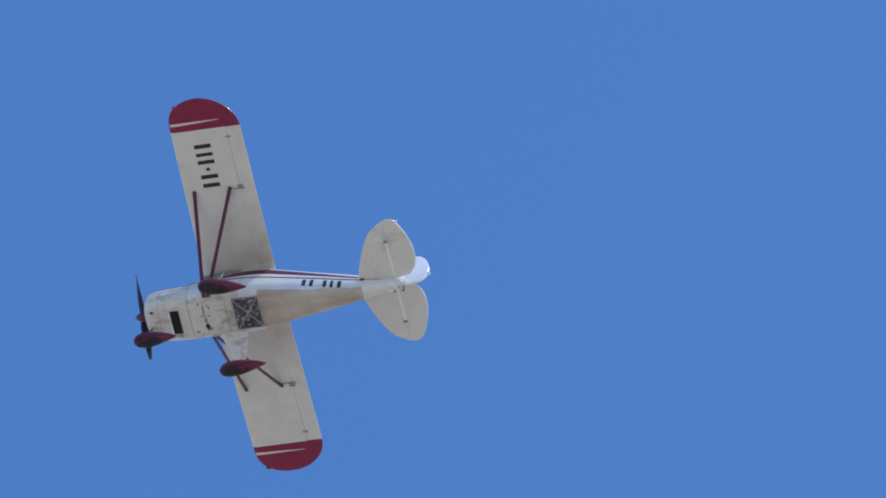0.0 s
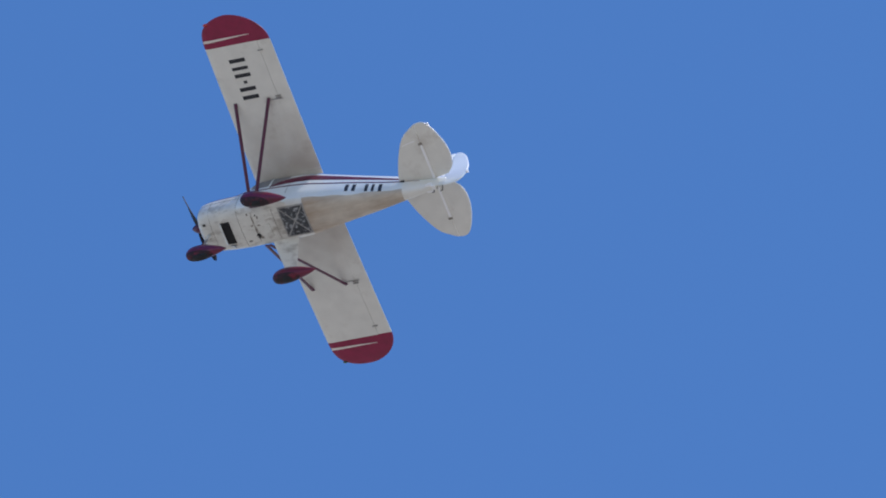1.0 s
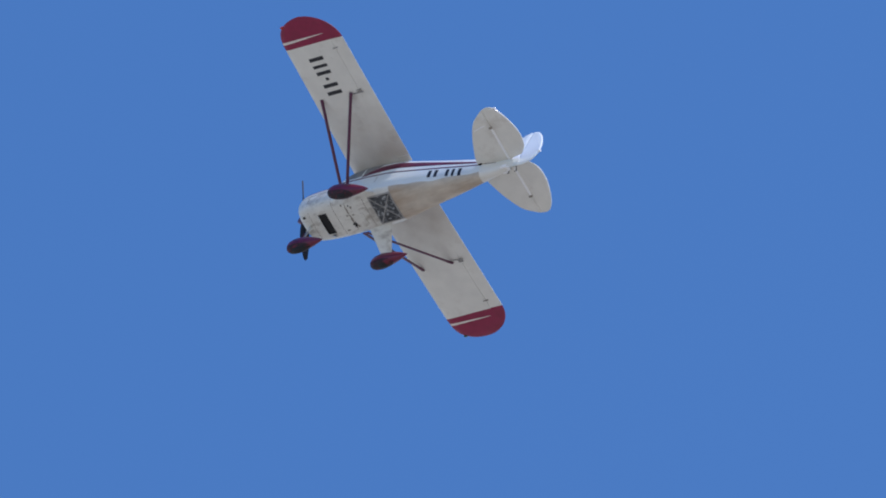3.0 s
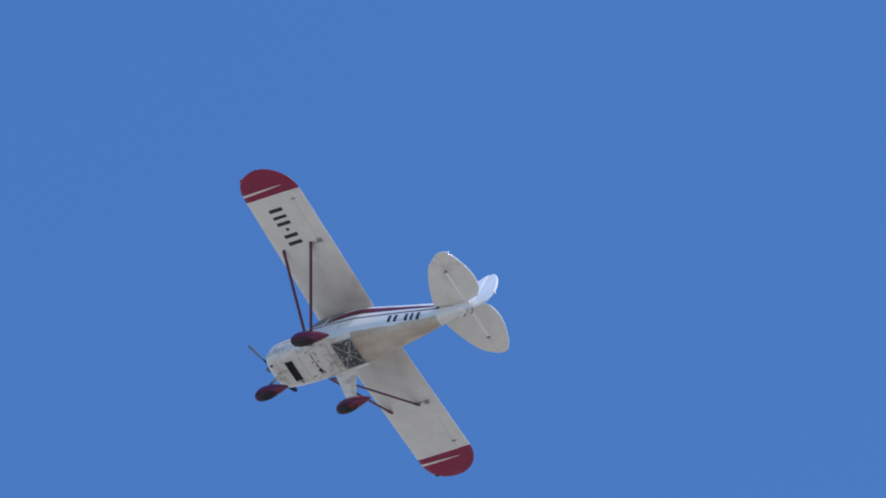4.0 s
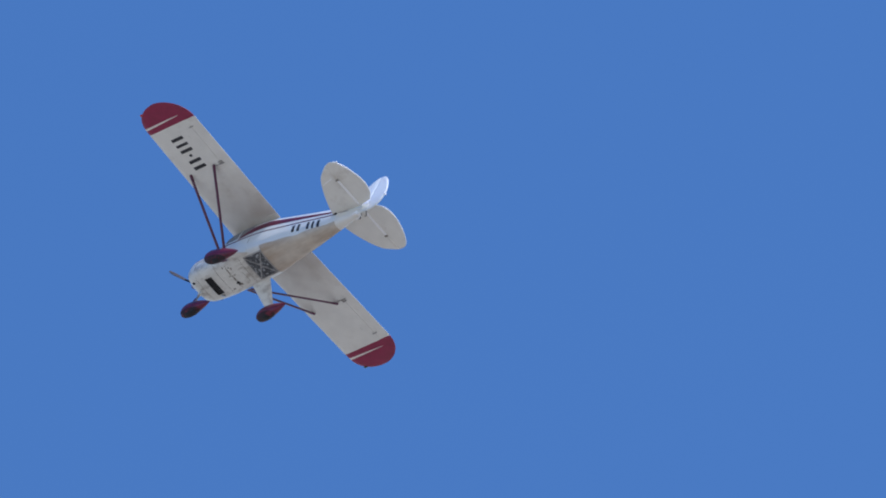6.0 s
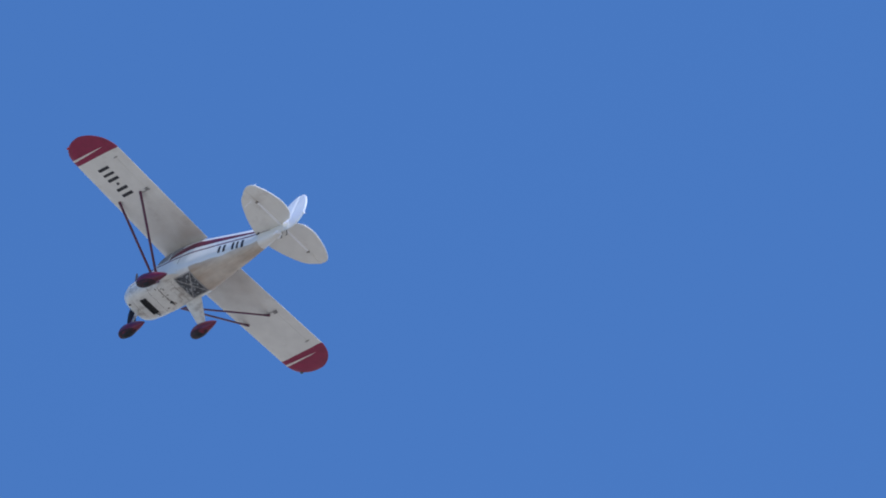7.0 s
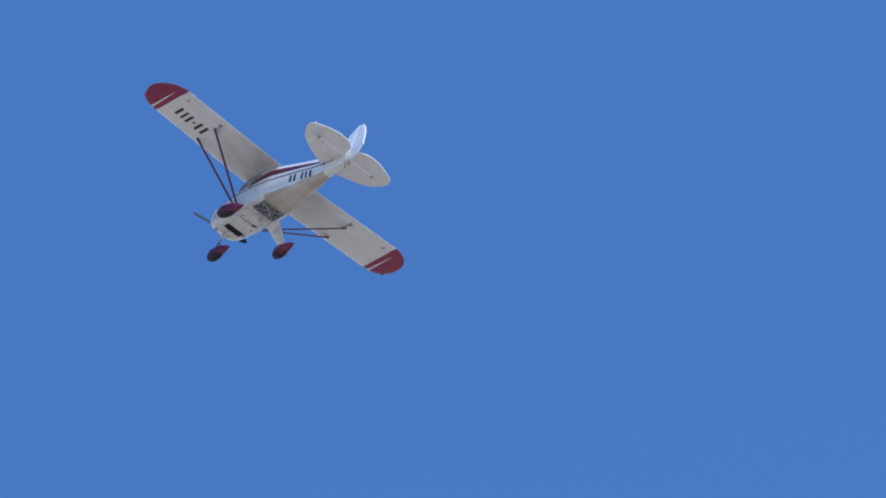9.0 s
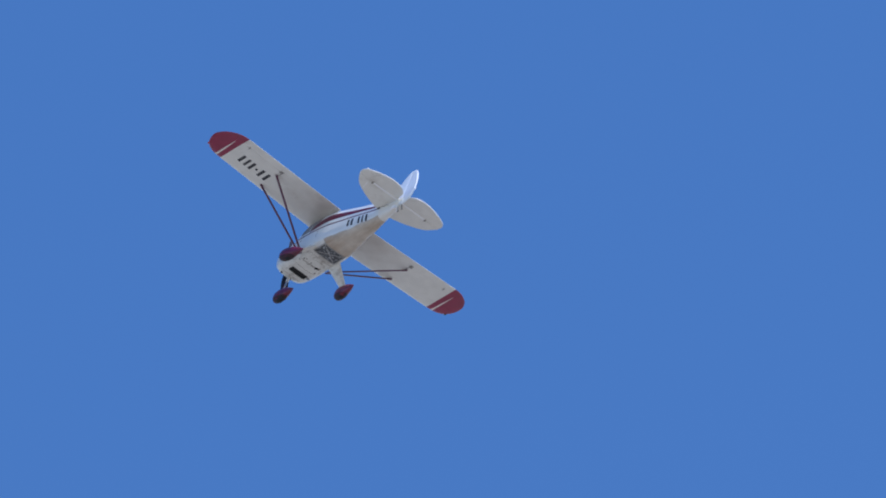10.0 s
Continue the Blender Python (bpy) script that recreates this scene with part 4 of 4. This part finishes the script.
def motions():
    walk(aeroplane, [
        (0.0, pose(86.1676, -230.0098, 258.8187, 16.95249, -6.97842, 3.57297)),
        (0.1, pose(88.4913, -229.7781, 258.7763, 16.78558, -7.41395, 3.33477)),
        (0.2, pose(90.8145, -229.5462, 258.7386, 16.62590, -7.84486, 3.09931)),
        (0.3, pose(93.1360, -229.3145, 258.7060, 16.47304, -8.26954, 2.86819)),
        (0.4, pose(95.4551, -229.0837, 258.6792, 16.32656, -8.68638, 2.64303)),
        (0.5, pose(97.7709, -228.8545, 258.6588, 16.18603, -9.09376, 2.42546)),
        (0.6, pose(100.0824, -228.6272, 258.6455, 16.05103, -9.49009, 2.21708)),
        (0.7, pose(102.3888, -228.4026, 258.6398, 15.92113, -9.87374, 2.01951)),
        (0.8, pose(104.6891, -228.1811, 258.6423, 15.79618, -10.24311, 1.83416)),
        (0.9, pose(106.9822, -227.9624, 258.6532, 15.67789, -10.59654, 1.66119)),
        (1.0, pose(109.2666, -227.7459, 258.6726, 15.56863, -10.93237, 1.50028)),
        (1.1, pose(111.5411, -227.5311, 258.7004, 15.47078, -11.24894, 1.35110)),
        (1.2, pose(113.8045, -227.3173, 258.7367, 15.38673, -11.54458, 1.21334)),
        (1.3, pose(116.0553, -227.1040, 258.7816, 15.31885, -11.81763, 1.08666)),
        (1.4, pose(118.2923, -226.8905, 258.8351, 15.26952, -12.06642, 0.97075)),
        (1.5, pose(120.5142, -226.6764, 258.8973, 15.24099, -12.28945, 0.86524)),
        (1.6, pose(122.7203, -226.4612, 258.9674, 15.23407, -12.48664, 0.76940)),
        (1.7, pose(124.9103, -226.2447, 259.0448, 15.24875, -12.65877, 0.68228)),
        (1.8, pose(127.0837, -226.0267, 259.1285, 15.28503, -12.80661, 0.60291)),
        (1.9, pose(129.2401, -225.8070, 259.2177, 15.34292, -12.93095, 0.53035)),
        (2.0, pose(131.3793, -225.5852, 259.3115, 15.42239, -13.03255, 0.46365)),
        (2.1, pose(133.5007, -225.3611, 259.4091, 15.52346, -13.11219, 0.40184)),
        (2.2, pose(135.6041, -225.1345, 259.5097, 15.64595, -13.17069, 0.34403)),
        (2.3, pose(137.6901, -224.9062, 259.6129, 15.78715, -13.20959, 0.29009)),
        (2.4, pose(139.7602, -224.6775, 259.7188, 15.94223, -13.23101, 0.24054)),
        (2.5, pose(141.8160, -224.4497, 259.8277, 16.10629, -13.23709, 0.19592)),
        (2.6, pose(143.8591, -224.2245, 259.9395, 16.27442, -13.22999, 0.15679)),
        (2.7, pose(145.8909, -224.0031, 260.0545, 16.44173, -13.21184, 0.12369)),
        (2.8, pose(147.9129, -223.7870, 260.1727, 16.60332, -13.18480, 0.09716)),
        (2.9, pose(149.9268, -223.5775, 260.2943, 16.75434, -13.15098, 0.07772)),
        (3.0, pose(151.9343, -223.3755, 260.4196, 16.89221, -13.11187, 0.06521)),
        (3.1, pose(153.9374, -223.1808, 260.5494, 17.01701, -13.06819, 0.05863)),
        (3.2, pose(155.9382, -222.9934, 260.6841, 17.12899, -13.02062, 0.05693)),
        (3.3, pose(157.9387, -222.8130, 260.8245, 17.22840, -12.96983, 0.05905)),
        (3.4, pose(159.9410, -222.6396, 260.9712, 17.31550, -12.91649, 0.06396)),
        (3.5, pose(161.9471, -222.4731, 261.1248, 17.39053, -12.86128, 0.07059)),
        (3.6, pose(163.9592, -222.3133, 261.2859, 17.45374, -12.80486, 0.07790)),
        (3.7, pose(165.9789, -222.1599, 261.4552, 17.50583, -12.74748, 0.08509)),
        (3.8, pose(168.0076, -222.0123, 261.6330, 17.54822, -12.68858, 0.09177)),
        (3.9, pose(170.0466, -221.8697, 261.8197, 17.58245, -12.62757, 0.09760)),
        (4.0, pose(172.0970, -221.7314, 262.0156, 17.61002, -12.56383, 0.10225)),
        (4.1, pose(174.1600, -221.5967, 262.2211, 17.63245, -12.49675, 0.10537)),
        (4.2, pose(176.2371, -221.4649, 262.4367, 17.65126, -12.42572, 0.10662)),
        (4.3, pose(178.3293, -221.3353, 262.6625, 17.66796, -12.35012, 0.10568)),
        (4.4, pose(180.4379, -221.2073, 262.8991, 17.68364, -12.26961, 0.10238)),
        (4.5, pose(182.5635, -221.0807, 263.1464, 17.69822, -12.18449, 0.09714)),
        (4.6, pose(184.7071, -220.9554, 263.4047, 17.71146, -12.09518, 0.09042)),
        (4.7, pose(186.8693, -220.8311, 263.6740, 17.72310, -12.00211, 0.08270)),
        (4.8, pose(189.0508, -220.7078, 263.9544, 17.73289, -11.90570, 0.07445)),
        (4.9, pose(191.2525, -220.5852, 264.2461, 17.74058, -11.80636, 0.06616)),
        (5.0, pose(193.4751, -220.4632, 264.5492, 17.74592, -11.70453, 0.05828)),
        (5.1, pose(195.7192, -220.3419, 264.8637, 17.74839, -11.60091, 0.05122)),
        (5.2, pose(197.9849, -220.2217, 265.1893, 17.74647, -11.49746, 0.04501)),
        (5.3, pose(200.2722, -220.1035, 265.5258, 17.73834, -11.39641, 0.03959)),
        (5.4, pose(202.5811, -219.9881, 265.8728, 17.72222, -11.30000, 0.03492)),
        (5.5, pose(204.9116, -219.8761, 266.2300, 17.69631, -11.21049, 0.03094)),
        (5.6, pose(207.2637, -219.7684, 266.5971, 17.65882, -11.13010, 0.02760)),
        (5.7, pose(209.6373, -219.6658, 266.9738, 17.60794, -11.06109, 0.02484)),
        (5.8, pose(212.0322, -219.5688, 267.3597, 17.54223, -11.00534, 0.02263)),
        (5.9, pose(214.4470, -219.4774, 267.7542, 17.46239, -10.96252, 0.02095)),
        (6.0, pose(216.8795, -219.3912, 268.1565, 17.36994, -10.93146, 0.01982)),
        (6.1, pose(219.3280, -219.3099, 268.5659, 17.26639, -10.91101, 0.01923)),
        (6.2, pose(221.7903, -219.2330, 268.9817, 17.15326, -10.89999, 0.01920)),
        (6.3, pose(224.2644, -219.1602, 269.4030, 17.03207, -10.89724, 0.01974)),
        (6.4, pose(226.7485, -219.0910, 269.8292, 16.90434, -10.90159, 0.02084)),
        (6.5, pose(229.2404, -219.0253, 270.2596, 16.77153, -10.91190, 0.02255)),
        (6.6, pose(231.7385, -218.9629, 270.6933, 16.63451, -10.92736, 0.02516)),
        (6.7, pose(234.2409, -218.9038, 271.1297, 16.49381, -10.94734, 0.02911)),
        (6.8, pose(236.7461, -218.8484, 271.5680, 16.34999, -10.97120, 0.03485)),
        (6.9, pose(239.2523, -218.7966, 272.0075, 16.20357, -10.99833, 0.04281)),
        (7.0, pose(241.7578, -218.7486, 272.4475, 16.05509, -11.02807, 0.05345)),
        (7.1, pose(244.2610, -218.7044, 272.8873, 15.90508, -11.05982, 0.06720)),
        (7.2, pose(246.7601, -218.6644, 273.3262, 15.75404, -11.09296, 0.08451)),
        (7.3, pose(249.2541, -218.6286, 273.7635, 15.60157, -11.12757, 0.10584)),
        (7.4, pose(251.7427, -218.5976, 274.1988, 15.44658, -11.16425, 0.13167)),
        (7.5, pose(254.2254, -218.5719, 274.6315, 15.28794, -11.20363, 0.16249)),
        (7.6, pose(256.7017, -218.5518, 275.0612, 15.12453, -11.24632, 0.19876)),
        (7.7, pose(259.1713, -218.5379, 275.4874, 14.95523, -11.29294, 0.24097)),
        (7.8, pose(261.6336, -218.5305, 275.9095, 14.77891, -11.34412, 0.28959)),
        (7.9, pose(264.0883, -218.5301, 276.3272, 14.59451, -11.40045, 0.34506)),
        (8.0, pose(266.5351, -218.5361, 276.7399, 14.40309, -11.46145, 0.40614)),
        (8.1, pose(268.9736, -218.5466, 277.1477, 14.20829, -11.52538, 0.46958)),
        (8.2, pose(271.4037, -218.5597, 277.5503, 14.01386, -11.59042, 0.53203)),
        (8.3, pose(273.8251, -218.5733, 277.9477, 13.82360, -11.65473, 0.59012)),
        (8.4, pose(276.2376, -218.5857, 278.3395, 13.64126, -11.71650, 0.64050)),
        (8.5, pose(278.6410, -218.5947, 278.7258, 13.47064, -11.77389, 0.67981)),
        (8.6, pose(281.0350, -218.5986, 279.1064, 13.31548, -11.82510, 0.70468)),
        (8.7, pose(283.4198, -218.5955, 279.4814, 13.17893, -11.86862, 0.71233)),
        (8.8, pose(285.7957, -218.5844, 279.8512, 13.06299, -11.90354, 0.70093)),
        (8.9, pose(288.1635, -218.5642, 280.2165, 12.96953, -11.92901, 0.66877)),
        (9.0, pose(290.5235, -218.5336, 280.5777, 12.90046, -11.94415, 0.61412)),
        (9.1, pose(292.8765, -218.4916, 280.9355, 12.85766, -11.94812, 0.53526)),
        (9.2, pose(295.2230, -218.4370, 281.2904, 12.84302, -11.94006, 0.43049)),
        (9.3, pose(297.5635, -218.3688, 281.6429, 12.85843, -11.91911, 0.29807)),
        (9.4, pose(299.8986, -218.2863, 281.9936, 12.90453, -11.88498, 0.13742)),
        (9.5, pose(302.2291, -218.1905, 282.3428, 12.97876, -11.83888, -0.04913)),
        (9.6, pose(304.5558, -218.0823, 282.6909, 13.07800, -11.78226, -0.25875)),
        (9.7, pose(306.8793, -217.9629, 283.0383, 13.19916, -11.71655, -0.48863)),
        (9.8, pose(309.2005, -217.8333, 283.3853, 13.33914, -11.64322, -0.73595)),
        (9.9, pose(311.5200, -217.6947, 283.7323, 13.49483, -11.56370, -0.99788)),
        (10.0, pose(313.8386, -217.5481, 284.0796, 13.66313, -11.47944, -1.27162)),
    ])
    walk(propeller, [
        (0.0, pose(HUB.x, HUB.y, HUB.z, 15.0)),
        (0.1, pose(HUB.x, HUB.y, HUB.z, 83.4)),
        (0.2, pose(HUB.x, HUB.y, HUB.z, 151.8)),
        (0.3, pose(HUB.x, HUB.y, HUB.z, 220.2)),
        (0.4, pose(HUB.x, HUB.y, HUB.z, 288.6)),
        (0.5, pose(HUB.x, HUB.y, HUB.z, 357.0)),
        (0.6, pose(HUB.x, HUB.y, HUB.z, 427.8)),
        (0.7, pose(HUB.x, HUB.y, HUB.z, 498.6)),
        (0.8, pose(HUB.x, HUB.y, HUB.z, 569.4)),
        (0.9, pose(HUB.x, HUB.y, HUB.z, 640.2)),
        (1.0, pose(HUB.x, HUB.y, HUB.z, 711.0)),
        (1.1, pose(HUB.x, HUB.y, HUB.z, 789.8)),
        (1.2, pose(HUB.x, HUB.y, HUB.z, 868.6)),
        (1.3, pose(HUB.x, HUB.y, HUB.z, 947.4)),
        (1.4, pose(HUB.x, HUB.y, HUB.z, 1026.2)),
        (1.5, pose(HUB.x, HUB.y, HUB.z, 1105.0)),
        (1.6, pose(HUB.x, HUB.y, HUB.z, 1174.0)),
        (1.7, pose(HUB.x, HUB.y, HUB.z, 1243.0)),
        (1.8, pose(HUB.x, HUB.y, HUB.z, 1312.0)),
        (1.9, pose(HUB.x, HUB.y, HUB.z, 1381.0)),
        (2.0, pose(HUB.x, HUB.y, HUB.z, 1450.0)),
        (2.1, pose(HUB.x, HUB.y, HUB.z, 1518.6)),
        (2.2, pose(HUB.x, HUB.y, HUB.z, 1587.2)),
        (2.3, pose(HUB.x, HUB.y, HUB.z, 1655.8)),
        (2.4, pose(HUB.x, HUB.y, HUB.z, 1724.4)),
        (2.5, pose(HUB.x, HUB.y, HUB.z, 1793.0)),
        (2.6, pose(HUB.x, HUB.y, HUB.z, 1876.3)),
        (2.7, pose(HUB.x, HUB.y, HUB.z, 1959.7)),
        (2.8, pose(HUB.x, HUB.y, HUB.z, 2043.0)),
        (2.9, pose(HUB.x, HUB.y, HUB.z, 2126.3)),
        (3.0, pose(HUB.x, HUB.y, HUB.z, 2209.7)),
        (3.1, pose(HUB.x, HUB.y, HUB.z, 2293.0)),
        (3.2, pose(HUB.x, HUB.y, HUB.z, 2376.3)),
        (3.3, pose(HUB.x, HUB.y, HUB.z, 2459.7)),
        (3.4, pose(HUB.x, HUB.y, HUB.z, 2543.0)),
        (3.5, pose(HUB.x, HUB.y, HUB.z, 2626.3)),
        (3.6, pose(HUB.x, HUB.y, HUB.z, 2709.7)),
        (3.7, pose(HUB.x, HUB.y, HUB.z, 2793.0)),
        (3.8, pose(HUB.x, HUB.y, HUB.z, 2876.3)),
        (3.9, pose(HUB.x, HUB.y, HUB.z, 2959.7)),
        (4.0, pose(HUB.x, HUB.y, HUB.z, 3043.0)),
        (4.1, pose(HUB.x, HUB.y, HUB.z, 3111.8)),
        (4.2, pose(HUB.x, HUB.y, HUB.z, 3180.6)),
        (4.3, pose(HUB.x, HUB.y, HUB.z, 3249.4)),
        (4.4, pose(HUB.x, HUB.y, HUB.z, 3318.2)),
        (4.5, pose(HUB.x, HUB.y, HUB.z, 3387.0)),
        (4.6, pose(HUB.x, HUB.y, HUB.z, 3453.0)),
        (4.7, pose(HUB.x, HUB.y, HUB.z, 3519.0)),
        (4.8, pose(HUB.x, HUB.y, HUB.z, 3585.0)),
        (4.9, pose(HUB.x, HUB.y, HUB.z, 3651.0)),
        (5.0, pose(HUB.x, HUB.y, HUB.z, 3717.0)),
        (5.1, pose(HUB.x, HUB.y, HUB.z, 3786.8)),
        (5.2, pose(HUB.x, HUB.y, HUB.z, 3856.6)),
        (5.3, pose(HUB.x, HUB.y, HUB.z, 3926.4)),
        (5.4, pose(HUB.x, HUB.y, HUB.z, 3996.2)),
        (5.5, pose(HUB.x, HUB.y, HUB.z, 4066.0)),
        (5.6, pose(HUB.x, HUB.y, HUB.z, 4147.7)),
        (5.7, pose(HUB.x, HUB.y, HUB.z, 4229.5)),
        (5.8, pose(HUB.x, HUB.y, HUB.z, 4311.2)),
        (5.9, pose(HUB.x, HUB.y, HUB.z, 4392.9)),
        (6.0, pose(HUB.x, HUB.y, HUB.z, 4474.7)),
        (6.1, pose(HUB.x, HUB.y, HUB.z, 4556.4)),
        (6.2, pose(HUB.x, HUB.y, HUB.z, 4638.1)),
        (6.3, pose(HUB.x, HUB.y, HUB.z, 4719.9)),
        (6.4, pose(HUB.x, HUB.y, HUB.z, 4801.6)),
        (6.5, pose(HUB.x, HUB.y, HUB.z, 4883.3)),
        (6.6, pose(HUB.x, HUB.y, HUB.z, 4965.1)),
        (6.7, pose(HUB.x, HUB.y, HUB.z, 5046.8)),
        (6.8, pose(HUB.x, HUB.y, HUB.z, 5128.5)),
        (6.9, pose(HUB.x, HUB.y, HUB.z, 5210.3)),
        (7.0, pose(HUB.x, HUB.y, HUB.z, 5292.0)),
        (7.1, pose(HUB.x, HUB.y, HUB.z, 5358.0)),
        (7.2, pose(HUB.x, HUB.y, HUB.z, 5424.0)),
        (7.3, pose(HUB.x, HUB.y, HUB.z, 5490.0)),
        (7.4, pose(HUB.x, HUB.y, HUB.z, 5556.0)),
        (7.5, pose(HUB.x, HUB.y, HUB.z, 5622.0)),
        (7.6, pose(HUB.x, HUB.y, HUB.z, 5702.8)),
        (7.7, pose(HUB.x, HUB.y, HUB.z, 5783.6)),
        (7.8, pose(HUB.x, HUB.y, HUB.z, 5864.4)),
        (7.9, pose(HUB.x, HUB.y, HUB.z, 5945.2)),
        (8.0, pose(HUB.x, HUB.y, HUB.z, 6026.0)),
        (8.1, pose(HUB.x, HUB.y, HUB.z, 6098.0)),
        (8.2, pose(HUB.x, HUB.y, HUB.z, 6170.0)),
        (8.3, pose(HUB.x, HUB.y, HUB.z, 6242.0)),
        (8.4, pose(HUB.x, HUB.y, HUB.z, 6314.0)),
        (8.5, pose(HUB.x, HUB.y, HUB.z, 6386.0)),
        (8.6, pose(HUB.x, HUB.y, HUB.z, 6439.0)),
        (8.7, pose(HUB.x, HUB.y, HUB.z, 6492.0)),
        (8.8, pose(HUB.x, HUB.y, HUB.z, 6545.0)),
        (8.9, pose(HUB.x, HUB.y, HUB.z, 6598.0)),
        (9.0, pose(HUB.x, HUB.y, HUB.z, 6651.0)),
        (9.1, pose(HUB.x, HUB.y, HUB.z, 6714.6)),
        (9.2, pose(HUB.x, HUB.y, HUB.z, 6778.2)),
        (9.3, pose(HUB.x, HUB.y, HUB.z, 6841.8)),
        (9.4, pose(HUB.x, HUB.y, HUB.z, 6905.4)),
        (9.5, pose(HUB.x, HUB.y, HUB.z, 6969.0)),
        (9.6, pose(HUB.x, HUB.y, HUB.z, 7030.4)),
        (9.7, pose(HUB.x, HUB.y, HUB.z, 7091.8)),
        (9.8, pose(HUB.x, HUB.y, HUB.z, 7153.2)),
        (9.9, pose(HUB.x, HUB.y, HUB.z, 7214.6)),
        (10.0, pose(HUB.x, HUB.y, HUB.z, 7276.0)),
    ])
    for seed, (p, v) in zip(seeds, DRIFT):
        walk(seed, [(t / 2, pose(*(a + b * t / 2 for a, b in zip(p, v)), 6 * t, 4 * t, 9 * t)) for t in range(21)])


motions()
